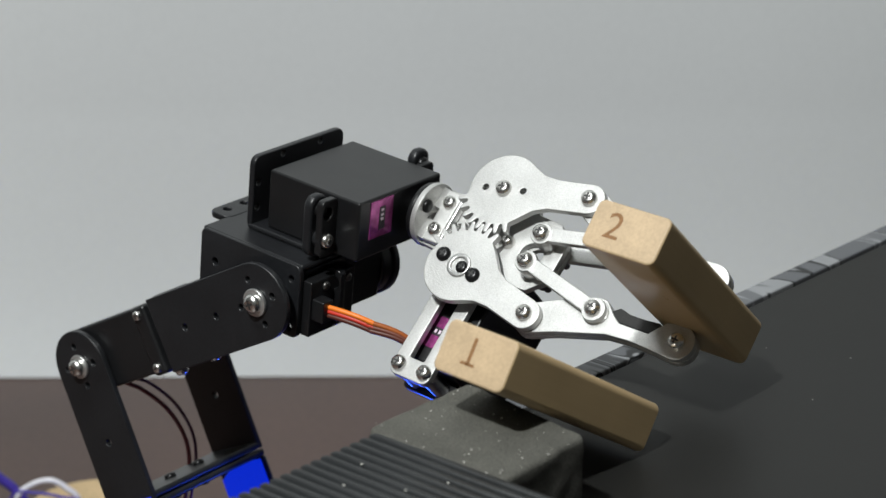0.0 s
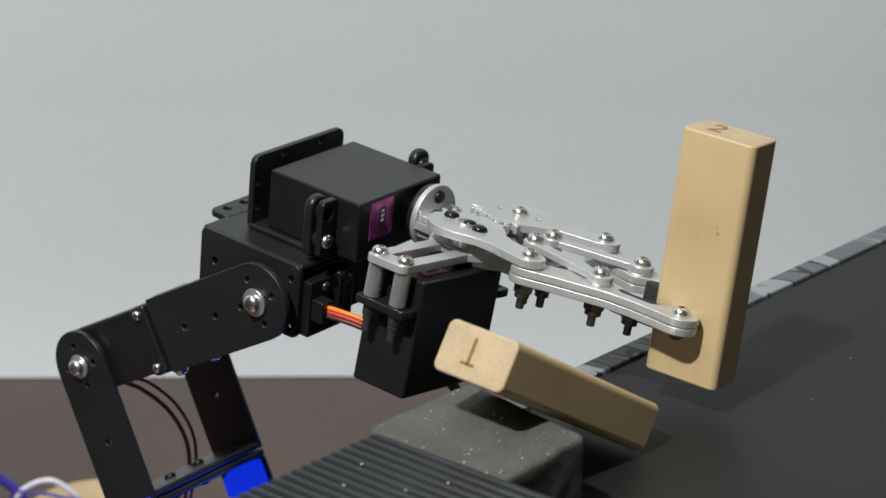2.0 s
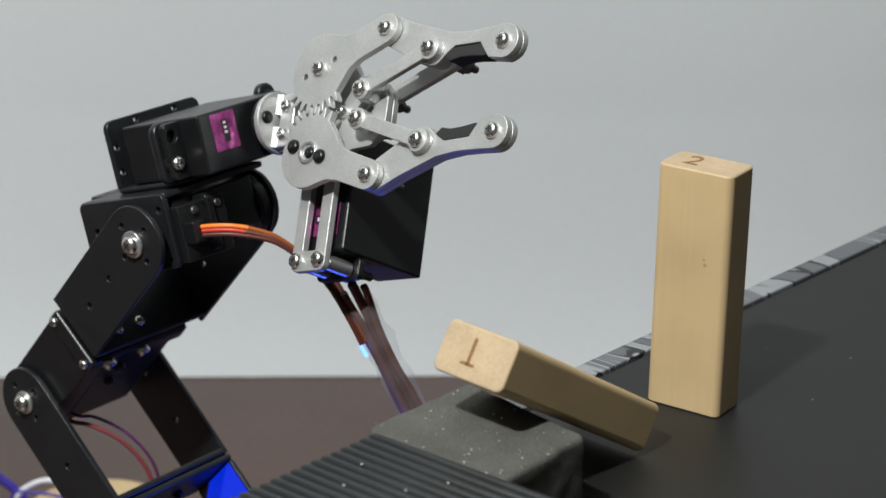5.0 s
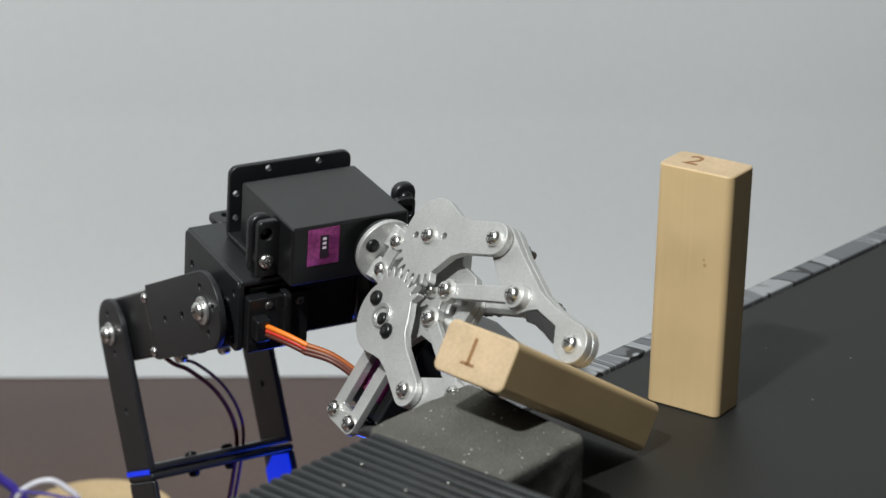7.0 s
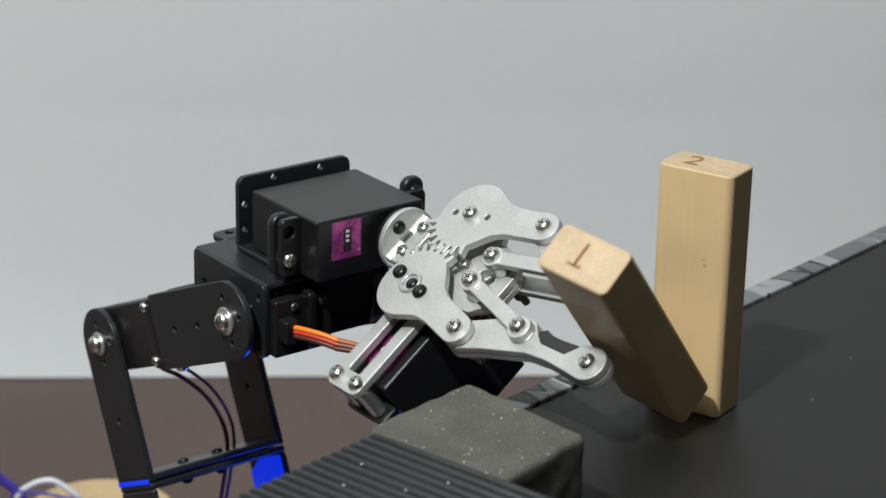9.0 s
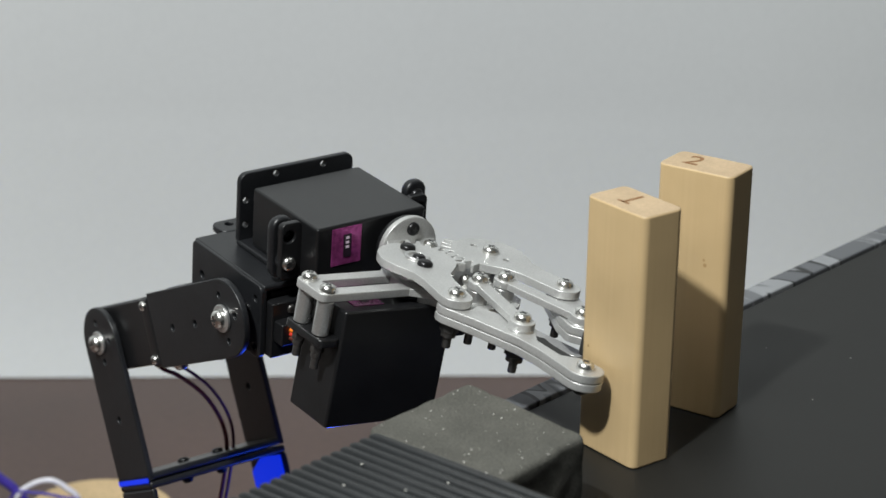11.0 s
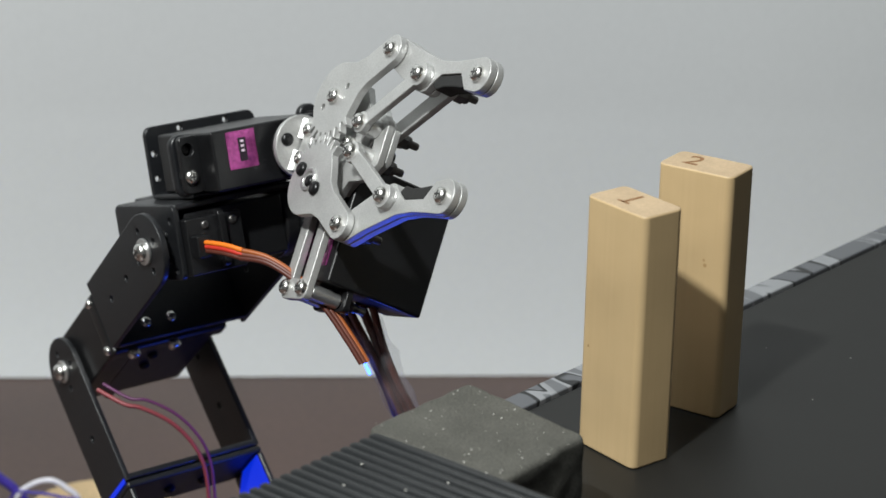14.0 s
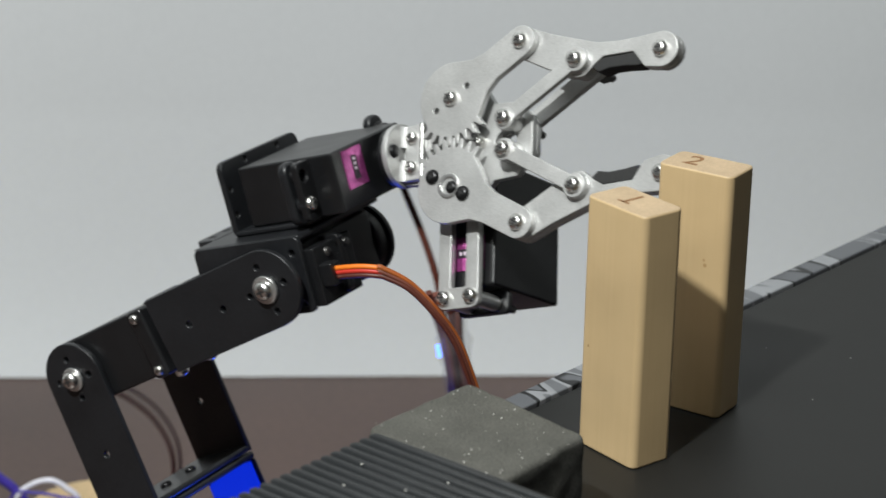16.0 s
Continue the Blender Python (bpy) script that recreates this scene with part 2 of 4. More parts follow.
# ---- the place ----
def structure():
    WALL_Y = 1.092
    table = part("table_top", block(-1.2, 1.2, -0.5, WALL_Y + 0.09, -0.03, 0.0, 0.002), TABLE)
    tagged(table, "dark brown veneered table top", kind="structure")
    for x in (-1.14, 1.14):
        for y in (-0.44, WALL_Y + 0.03):
            part("leg", block(x - 0.03, x + 0.03, y - 0.03, y + 0.03, -0.72, -0.03, 0.003), TABLE, table)
    # paper sweep: it leans back at its foot, a lean added to brighten it there, and straightens upwards
    bm = bmesh.new()
    y, rows = 0.0, []
    heights = [0.0005 + 0.012 * k for k in range(13)] + [0.3, 0.7, 1.4]
    for k, z in enumerate(heights):
        if k:
            y += (z - heights[k - 1]) * math.tan(radians(24) * math.exp(-z / 0.06))
        rows.append([bm.verts.new((x, y, z)) for x in (-1.6, 1.6)])
    for a, b in zip(rows, rows[1:]):
        bm.faces.new((a[0], a[1], b[1], b[0]))
    up = bmesh.ops.extrude_face_region(bm, geom=bm.faces[:])
    bmesh.ops.translate(bm, verts=[g for g in up["geom"] if isinstance(g, bmesh.types.BMVert)], vec=(0, 0.004, 0))
    bmesh.ops.recalc_face_normals(bm, faces=bm.faces[:])
    tagged(part("backdrop", move(bm, pose(0, WALL_Y, 0, 0, 0, 3.2)), WALL), "plain white paper backdrop behind the table", kind="structure")
    tagged(part("floor", block(-2.5, 2.5, -2.5, 2.0, -0.75, -0.72, 0), ROOM), "plain pale floor", kind="structure")
    tagged(part("wall_south", block(-2.5, 2.5, -2.55, -2.5, -0.72, 2.4, 0), ROOM), "plain pale wall", kind="structure")
    tagged(part("wall_west", block(-2.55, -2.5, -2.5, 2.0, -0.72, 2.4, 0), ROOM), "plain pale wall", kind="structure")
    tagged(part("wall_east", block(2.5, 2.55, -2.5, 2.0, -0.72, 2.4, 0), ROOM), "plain pale wall", kind="structure")
    tagged(part("wall_north", block(-2.5, 2.5, 2.0, 2.05, -0.72, 2.4, 0), ROOM), "plain pale wall", kind="structure")
    tagged(part("ceiling", block(-2.55, 2.55, -2.55, 2.05, 2.4, 2.45, 0), ROOM), "plain pale ceiling", kind="structure")


def black_box():
    """The black box whose lid is the stage: its back rim carries a marbled paper edge."""
    a, b = Vector((0.0190, 0.6170)), Vector((0.1618, 0.7789))
    d = (b - a).normalized()
    n = Vector((d.y, -d.x))  # towards the camera side
    root = new("black_box")
    m = Matrix(((d.x, -n.x, 0, a.x), (d.y, -n.y, 0, a.y), (0, 0, 1, 0), (0, 0, 0, 1)))
    root.matrix_world = m
    tagged(root, "large black board box with a marbled grey rim, on the table", "box")
    part("lid", block(-0.12, 0.62, -0.50, -0.0092, BOARD - 0.012, BOARD, 0.0012), BOARD_TOP, root)
    part("body", block(-0.116, 0.616, -0.496, -0.004, 0.0, BOARD - 0.0125, 0.001), BOARD_TOP, root)
    part("rim", block(-0.12, 0.62, -0.0083, 0.0, BOARD - 0.012, BOARD + 0.0006, 0.0006), MARBLE, root, "grey and black marbled rim")
    rnd = random.Random(11)
    bm = bmesh.new()
    for _ in range(16):
        bmesh.ops.create_icosphere(bm, subdivisions=1, radius=0.00008 + 0.00012 * rnd.random(), matrix=Matrix.Translation((0.05 + 0.16 * rnd.random(), -0.03 - 0.12 * rnd.random(), BOARD + 0.0001)))
    tagged(part("dust", bm, SPARK, root, "specks of pale dust"), kind="stuff")
    return root


def foam_block():
    root = new("foam_block")
    root.matrix_world = Matrix.Translation((0, 0, BOARD))
    tagged(root, "dark grey packing foam block with pale specks", "foam block")
    c = [(0.0079, 0.5740), (0.0385, 0.5403), (0.0135, 0.5085), (-0.0190, 0.5430)]
    bm = prism(c, 0.0, 0.025, 0.0)
    up = [e for e in bm.edges]
    bmesh.ops.bevel(bm, geom=up, offset=0.0016, segments=3, profile=0.5, affect="EDGES")
    bmesh.ops.subdivide_edges(bm, edges=[e for e in bm.edges if e.calc_length() > 0.01], cuts=14, use_grid_fill=True)
    for v in bm.verts:
        v.co += Vector((noise.noise(v.co * 260), noise.noise(v.co * 260 + Vector((9, 3, 1))), noise.noise(v.co * 260 + Vector((2, 7, 5))))) * 0.00035
    part("foam", bm, FOAM, root)
    rnd = random.Random(4)
    bm = bmesh.new()
    for _ in range(60):
        s, t = rnd.random(), rnd.random()
        p = [(c[0][k] * (1 - s) + c[1][k] * s) * (1 - t) + (c[3][k] * (1 - s) + c[2][k] * s) * t for k in (0, 1)]
        r = 0.00010 + 0.00022 * rnd.random() ** 2
        bmesh.ops.create_icosphere(bm, subdivisions=1, radius=r, matrix=Matrix.Translation((p[0], p[1], 0.0252)))
    tagged(part("speck", bm, SPARK, root, "pale glinting specks"), kind="stuff")
    return root


def ribbed_mat():
    """A ribbed black rubber sheet folded over a pad, ribs running towards the camera's right."""
    root = new("ribbed_mat")
    root.matrix_world = Matrix.Translation((0, 0, BOARD))
    tagged(root, "black ribbed rubber mat draped before the foam block", "rubber mat")
    apex = Vector((-0.0170, 0.5370))
    along = Vector((0.0462, -0.0372)).normalized()
    back = Vector((-0.0345, -0.0395)).normalized()
    pitch, count, long = 0.0036, 34, 0.115
    turn = Matrix(((along.x, back.x, 0, apex.x), (along.y, back.y, 0, apex.y), (0, 0, 1, 0), (0, 0, 0, 1)))
    base = move(block(0.0, long, -0.0006, pitch * count, 0.0005, 0.0256, 0.0015, 3), turn)
    bmesh.ops.recalc_face_normals(base, faces=base.faces[:])
    part("ribbed_sheet", base, RIB, root)
    bm = bmesh.new()
    prof = [(-0.00118, 0.0), (-0.00108, 0.0009), (-0.0006, 0.0015), (0.0006, 0.0015), (0.00108, 0.0009), (0.00118, 0.0)]
    rings = [[bm.verts.new((x, y * k, z * k)) for y, z in prof] for x, k in ((0.0, 0.35), (0.0012, 0.85), (0.003, 1.0), (long - 0.002, 1.0), (long, 0.4))]
    for a, b in zip(rings, rings[1:]):
        for k in range(len(prof) - 1):
            bm.faces.new((a[k], b[k], b[k + 1], a[k + 1]))
    bm.faces.new(rings[0])
    bm.faces.new(rings[-1][::-1])
    bmesh.ops.recalc_face_normals(bm, faces=bm.faces[:])
    rib = part("rib", bm, RIB, root)
    for k in range(count):
        one = rib if k == 0 else new("rib", rib.data)
        one.parent = root
        p = apex + back * (pitch * (k + 0.5))
        one.matrix_basis = Matrix.Translation((p.x, p.y, 0.0255)) @ Matrix.Rotation(math.atan2(along.y, along.x), 4, "Z")
    bm = bmesh.new()
    for s, t in ((0.018, 0.012), (0.022, 0.03), (0.030, 0.017), (0.012, 0.035), (0.035, 0.03)):
        p = apex + back * s + along * t
        bmesh.ops.create_icosphere(bm, subdivisions=1, radius=0.00034, matrix=Matrix.Translation((p.x, p.y, 0.0272)))
    tagged(part("lint", bm, SPARK, root, "specks of pale lint"), kind="stuff")
    return root


BLOCK_A, BLOCK_B, BLOCK_L = 0.0240, 0.0145, 0.075


def wooden_block(digit):
    """A numbered block, upright on its foot, the digit on its upper end."""
    ob = part("wooden_block", prism(rounded(-BLOCK_A / 2, BLOCK_A / 2, -BLOCK_B / 2, BLOCK_B / 2, 0.0022, 6), 0, BLOCK_L, 0.0007), WOOD)
    ob.data.materials.append(END_WOOD)
    for p in ob.data.polygons:
        p.material_index = int(abs(p.normal.z) > 0.9)
    tagged(ob, "pale varnished wooden block numbered " + digit + " on its end", "wooden block", "numbered blocks")
    cu = bpy.data.curves.new("digit", "FONT")
    cu.body, cu.size, cu.align_x, cu.align_y, cu.extrude = digit, 0.0112, "CENTER", "CENTER", 0.00004
    tmp = bpy.data.objects.new("digit", cu)
    me = bpy.data.meshes.new_from_object(tmp)
    bpy.data.objects.remove(tmp)
    me.materials.clear()
    me.materials.append(INK)
    if digit == "1":
        bm = bmesh.new()
        bm.from_mesh(me)
        foot = min(v.co.y for v in bm.verts)
        mid = max(v.co.x for v in bm.verts) - 0.0006
        bmesh.ops.create_cube(bm, size=1, matrix=Matrix.LocRotScale((mid, foot + 0.0004, 0), None, (0.0046, 0.0008, 0.00008)))
        bm.to_mesh(me)
        bm.free()
    num = new("digit", me)
    num.parent = ob
    num.matrix_basis = Matrix.Translation((-0.0041 if digit == "2" else -0.0014, 0, BLOCK_L + 0.00003))
    tagged(num, "brown burnt digit " + digit)
    bm = bmesh.new()
    for x, z, r in (((0.0050, 0.047, 0.0006), (0.0046, 0.0485, 0.0004)) if digit == "2" else ((-0.0085, 0.031, 0.0004),)):
        bmesh.ops.create_circle(bm, cap_ends=True, segments=10, radius=r, matrix=Matrix.Translation((x, -BLOCK_B / 2 - 0.00004, z)) @ NEAR)
    part("knot", bm, KNOT, ob, "faint brown knot")
    return ob


def wires_and_disc():
    disc = part("plywood_disc", prism(ring(0, 0, 0.034, 48), 0, 0.010, 0.0012), TAN)
    disc.matrix_world = Matrix.Translation((-0.1524, 0.9111, 0.0))
    tagged(disc, "tan plywood disc lying on the table", "wooden disc")
    specs = (("violet jumper wire curling over the table", BLUE_WIRE, [(-0.2013, 0.9, 0.0334), (-0.192, 0.9, 0.0297), (-0.1863, 0.9, 0.0242), (-0.1816, 0.9, 0.0165)], 0.0022),
             ("white jumper wire looping beside the disc", WHITE_WIRE, [(-0.1849, 0.89, 0.0257), (-0.1791, 0.89, 0.0327), (-0.17, 0.89, 0.0356), (-0.1628, 0.89, 0.0319), (-0.1571, 0.89, 0.0249)], 0.0013),
             ("dark blue jumper wire beside the disc", BLUE_WIRE, [(-0.1862, 0.885, 0.0295), (-0.1763, 0.885, 0.0319), (-0.164, 0.885, 0.03), (-0.1543, 0.885, 0.0261)], 0.0007))
    for lab, mat, pts, r in specs:
        tail = (pts[-1][0] + 0.004, pts[-1][1] - 0.004, 0.002)
        head = (pts[0][0] - 0.004, pts[0][1] + 0.002, 0.002)
        tagged(part("jumper_wire", tube([head] + pts + [tail], r), mat), lab, "wire", "jumper wires")


# ---- robot arm ----
# Places of the joints in the arm: base axis, shoulder, links, wrist and claw.
BASE = (-0.04666, 0.70987)
R0, SHOULDER_Z, L1, L2, AX = -0.01782, BOARD - 0.12215, 0.10057, 0.09614, -0.01387
WRIST_H, WRIST_N = 0.02645, 0.01443
GEAR_U, GEAR_V, POST_U, POST_V, ARM = 0.05281, 0.01422, 0.07264, 0.00498, 0.02955
TIP_U, TIP_V = 0.04825, -0.00988
NEAR_Y, FAR_Y = -0.0325, 0.0225     # outer faces of the forks


def fork_leg(parent, name, x0, x1, y0, y1, half=0.0125, holes=()):
    """One leg of a U bracket in the x-z plane, round about x1."""
    out = [(x0, -half)] + ring(x1, 0, half, 14, -math.pi / 2, math.pi / 2) + [(x0, half)]
    hs = [ring(x, z, r, 10) for x, z, r in holes]
    bm = prism(out, 0, y1 - y0, 0.0004, hs)
    move(bm, Matrix.Translation((0, y1, 0)) @ Matrix.Rotation(math.pi / 2, 4, "X"))
    return part(name, bm, BLACK_METAL, parent)


def servo(parent, m, name, label_half=0.0062, rise=0.0):
    """A standard servo: output shaft along local z at the origin; the long way along -y; the top of the case at z = 0."""
    body = part(name, block(-0.0099, 0.0099, -0.0302, 0.0102, -0.0375, 0.0, 0.0009, 3), BLACK_PLASTIC, parent, "black plastic servo motor")
    body.matrix_basis = m
    for y0, y1, s in ((-0.0375, -0.0300, -1), (0.0100, 0.0175, 1)):
        part("mounting_ear", prism(rounded(-0.0095, 0.0095, y0, y1, 0.0018), -0.0112, -0.0087, 0.0004, [ring(x, (y0 + y1) / 2 + s * 0.0008, 0.0021, 10) for x in (-0.005, 0.005)]), BLACK_PLASTIC, body)
    part("shaft_boss", rod(0.0, 0.0022, 0.0064, 24), BLACK_PLASTIC, body)
    if label_half:
        part("label", block(-label_half - rise, label_half - rise, -0.0248, -0.0140, 0.0, 0.00025, 0), PURPLE, body, "glossy purple foil label")
        ink = join(block(-label_half * 0.62 - rise, label_half * 0.62 - rise, -0.0206, -0.0178, 0.0003, 0.0004, 0))
        part("label_print", ink, LABEL_INK, body)
        part("label_text", join(*[block(label_half * (-0.5 + 0.25 * k) - rise, label_half * (-0.37 + 0.25 * k) - rise, -0.0198, -0.0186, 0.0004, 0.0005, 0) for k in range(3)]), LABEL_PALE, body)
    return body


def lower_link(root):
    """Frame: origin at the elbow axis, x up along the link."""
    main = part("lower_bracket", block(-0.0505, -0.0480, NEAR_Y, FAR_Y, -0.0125, 0.0125, 0.0008), BLACK_METAL, root, "black U bracket of the lower arm")
    holes = [(0.007, 0, 0.0011), (-0.007, 0, 0.0011), (0, 0.007, 0.0011), (0, -0.007, 0.0011), (-0.028, 0, 0.0013)]
    fork_leg(main, "fork_leg", -0.0505, 0, NEAR_Y, NEAR_Y + 0.0022, holes=holes)
    fork_leg(main, "fork_leg", -0.0505, 0, FAR_Y - 0.0022, FAR_Y, holes=holes)
    part("lower_fork", join(block(-0.0535, -0.0510, NEAR_Y, FAR_Y, -0.0125, 0.0125, 0.0008), block(-L1 - 0.012, -0.0535, NEAR_Y, NEAR_Y + 0.0022, -0.0125, 0.0125, 0.0008),
                            block(-L1 - 0.012, -0.0535, FAR_Y - 0.0022, FAR_Y, -0.0125, 0.0125, 0.0008)), BLACK_METAL, main)
    # LED light on the far leg and near edge, painted as thin emissive pieces
    lit_patch = prism([(-0.0542, -0.0115), (-0.0542, 0.0030), (-0.0590, 0.0115), (-0.0690, 0.0115), (-0.0690, -0.0115)][::-1], 0, 0.0004, 0)
    part("led_lit_patch", move(lit_patch, Matrix.Translation((0, FAR_Y - 0.0023, 0)) @ Matrix.Rotation(math.pi / 2, 4, "X")), BLUE_LIT, main, "blue LED light painted on the bracket leg")
    part("led_lit_edge", block(-0.0512, -0.0495, NEAR_Y - 0.0004, NEAR_Y - 0.0001, -0.0118, 0.0118, 0), BLUE_LIT, main, "blue LED light painted on the bracket edge")
    washer(main, pose(0, NEAR_Y, 0) @ NEAR, 0.0042, 0.0010)
    screw(main, pose(0, NEAR_Y - 0.001, 0) @ NEAR, 0.0031, 0.0026)
    for y in (-0.012, 0.002):
        screw(main, pose(-0.0480, y, 0) @ FORWARD, 0.0021, 0.0016, BLACK_STEEL)
        screw(main, pose(-0.0535, y, 0) @ FORWARD @ DOWN, 0.0021, 0.0022, BLACK_STEEL)
    return main


def middle_link(root):
    """Frame: origin at the elbow axis, x towards the wrist axis."""
    main = part("elbow_bracket", block(-0.0040, 0.0340, NEAR_Y + 0.0032, NEAR_Y + 0.0130, -0.0116, 0.0116, 0.0010), BLACK_PLASTIC, root, "black servo bracket and fork of the middle arm")
    part("bracket_wall", join(block(-0.0040, 0.0340, NEAR_Y + 0.0130, 0.012, 0.0095, 0.0114, 0.0006), block(-0.0040, 0.0340, NEAR_Y + 0.0130, 0.012, -0.0114, -0.0095, 0.0006)), BLACK_METAL, main)
    part("bearing_cup", move(rod(0, 0.016, 0.0052, 24, 0.0008), pose(0.0355, -0.004, 0.0078) @ NEAR), BLACK_PLASTIC, main)
    part("flange", block(0.0330, 0.0400, NEAR_Y + 0.0022, 0.016, -0.0126, 0.0118, 0.0014), BLACK_PLASTIC, main)
    for z in (0.0088, -0.0098):
        screw(main, pose(0.0365, NEAR_Y + 0.0022, z) @ NEAR, 0.0017, 0.0014)
    for y in (-0.022, -0.006):
        screw(main, pose(0.0378, y, -0.0126) @ DOWN, 0.0024, 0.0026)
    servo(main, pose(0, -0.0215, 0) @ NEAR @ pose(0, 0, 0, 0, 0, 90), "elbow_servo", 0)
    part("fork_bar", block(0.0445, 0.0470, NEAR_Y + 0.0015, FAR_Y - 0.0005, -0.0128, 0.0128, 0.0008), BLACK_METAL, main)
    holes = [(L2 + 0.0075, 0, 0.0011), (L2 - 0.0075, 0, 0.0011), (L2, 0.0075, 0.0011), (L2, -0.0075, 0.0011), (L2 - 0.020, 0, 0.0012), (L2 - 0.036, 0, 0.0012)]
    fork_leg(main, "fork_leg", 0.0465, L2, NEAR_Y - 0.001, NEAR_Y + 0.0012, 0.0128, holes)
    fork_leg(main, "fork_leg", 0.0415, L2, FAR_Y - 0.0022, FAR_Y, 0.0128, holes)
    part("horn_disc", move(rod(0, 0.0055, 0.0118, 32, 0.001), pose(L2, FAR_Y - 0.0022, 0) @ NEAR), BLACK_PLASTIC, main)
    washer(main, pose(L2, NEAR_Y - 0.001, 0) @ NEAR, 0.0046, 0.0012)
    screw(main, pose(L2, NEAR_Y - 0.002, 0) @ NEAR, 0.0032, 0.0026)
    for y in (-0.018, -0.008):
        for z in (0.0065, -0.0065):
            screw(main, pose(0.0470, y, z) @ FORWARD, 0.0020, 0.0015)
    for x in (0.018, 0.027):
        screw(main, pose(x, -0.010, -0.0114) @ DOWN, 0.0020, 0.0020, BLACK_STEEL)
    return main


def wrist(root):
    """Frame: origin at the wrist pitch axis, x along the hand's roll axis, z up."""
    main = part("wrist_bracket", prism(rounded(-0.0305, 0.0120, -0.0108, 0.0142, 0.0022), 0, 0.0022, 0.0004,
                                       [ring(-0.024, 0.004, 0.0013, 10), ring(-0.024, -0.006, 0.0013, 10), ring(0.0085, -0.0075, 0.0011, 10), ring(0.0085, 0.009, 0.0011, 10)]), BLACK_METAL, root, "black wrist servo bracket")
    for v in main.data.vertices:
        v.co = Vector((v.co.x, NEAR_Y + 0.0052 + v.co.z, v.co.y))
    part("bracket_top", block(-0.0305, 0.0120, NEAR_Y + 0.0060, 0.020, 0.0122, 0.0144, 0.0007), BLACK_METAL, main)
    part("bracket_back", block(-0.0305, -0.0283, NEAR_Y + 0.0075, 0.020, -0.0108, 0.0121, 0.0006), BLACK_METAL, main)
    tab = prism(rounded(-0.0380, -0.0290, -0.0165, 0.0150, 0.003), 0.0125, 0.0146, 0.0004, [ring(-0.0345, y, 0.0015, 10) for y in (-0.011, -0.003, 0.006)])
    part("bracket_tab", tab, BLACK_METAL, main)
    servo(main, pose(0.0, -0.0225, 0.001) @ NEAR @ pose(0, 0, 0, 0, 0, -90) @ pose(0, 0, 0), "wrist_servo", 0)
    part("servo_front", block(0.0105, 0.0150, NEAR_Y + 0.0075, -0.004, -0.0098, 0.0090, 0.0005), BLACK_PLASTIC, main)
    # roll servo, its shaft forwards
    servo(main, pose(0.0245, WRIST_N, WRIST_H) @ FORWARD, "roll_servo", 0.0062, 0.0026)
    plate = prism(rounded(-0.0176, 0.0258, 0.0140, 0.0393, 0.003), 0, 0.0022, 0.0004, [ring(-0.0152, z, 0.0010, 10) for z in (0.0215, 0.0300)] + [ring(y, 0.0373, 0.0010, 10) for y in (-0.004, 0.014)])
    for v in plate.verts:
        v.co = Vector((-0.0201 + v.co.z, v.co.x, v.co.y))
    bmesh.ops.reverse_faces(plate, faces=plate.faces[:])
    bmesh.ops.recalc_face_normals(plate, faces=plate.faces[:])
    part("back_plate", plate, BLACK_METAL, main)
    part("plate_foot", block(-0.0196, 0.010, -0.0176, 0.0258, 0.0146, 0.0164, 0.0006), BLACK_METAL, main)
    for y, s in ((-0.0202, -1), (0.0300, 1)):
        up = 0.0 if s < 0 else 0.0026
        ear = join(prism(rounded(y - 0.0040, y + 0.0040, 0.0160, 0.0366 + up, 0.0036, 7), 0.0088, 0.0122, 0.0010), prism(ring(y, 0.0225 + up, 0.0030, 16), 0.0120, 0.0156, 0.0005))
        for v in ear.verts:
            v.co = Vector((v.co.z, v.co.x, v.co.y))
        part("ear_bracket", ear, BLACK_METAL, main)
        screw(main, pose(0.0155, y, 0.0225 + up) @ FORWARD, 0.0024, 0.0018)
        screw(main, pose(0.0121, y, 0.0318 + up) @ FORWARD, 0.0024, 0.0018, BLACK_STEEL)
    for y, z in ((-0.018, 0.0062), (-0.0075, 0.0062)):
        screw(main, pose(0.0150, y, z) @ FORWARD, 0.0015, 0.0009, NUT)
    part("horn", join(move(rod(0.0245, 0.0292, 0.0048, 20), pose(0, WRIST_N, WRIST_H) @ FORWARD), move(rod(0.0268, 0.0284, 0.0098, 28), pose(0, WRIST_N, WRIST_H) @ FORWARD)), BLACK_PLASTIC, main)
    for z in (0.004, -0.004):
        screw(main, pose(0.004, NEAR_Y + 0.0052, z) @ NEAR, 0.0016, 0.0008, BLACK_STEEL)
    part("plug", block(0.0130, 0.0195, -0.0240, -0.0190, -0.0040, 0.0034, 0.0006), BLACK_PLASTIC, main)
    # flat three-wire lead that swings a little where it leaves the servo
    lead, tails = [], []
    for k, (mat, lab) in enumerate(((ORANGE, "orange wire"), (RED, "red wire"), (BROWN, "brown wire"))):
        z = 0.0014 - 0.0014 * k
        w = tube([(0.0, 0.0, z), (0.007, 0.0004, z + 0.0004), (0.013, 0.0014, z + 0.0001), (0.018, 0.003, z - 0.0010)], 0.00085)
        lead.append(part("wire", w, mat, main, lab))
        path = ((-0.0012, -0.0004, 0.0003, 0), (0, 0, 0, 0), (0.007, 0.0035, -0.0046, 0.35), (0.013, 0.0075, -0.0132, 0.75), (0.018, 0.0115, -0.0242, 1), (0.021, 0.014, -0.037, 1), (0.0225, 0.0155, -0.046, 1))
        w = tube([(x, y + z * turn, drop + z * (1 - turn)) for x, y, drop, turn in path], 0.00085)
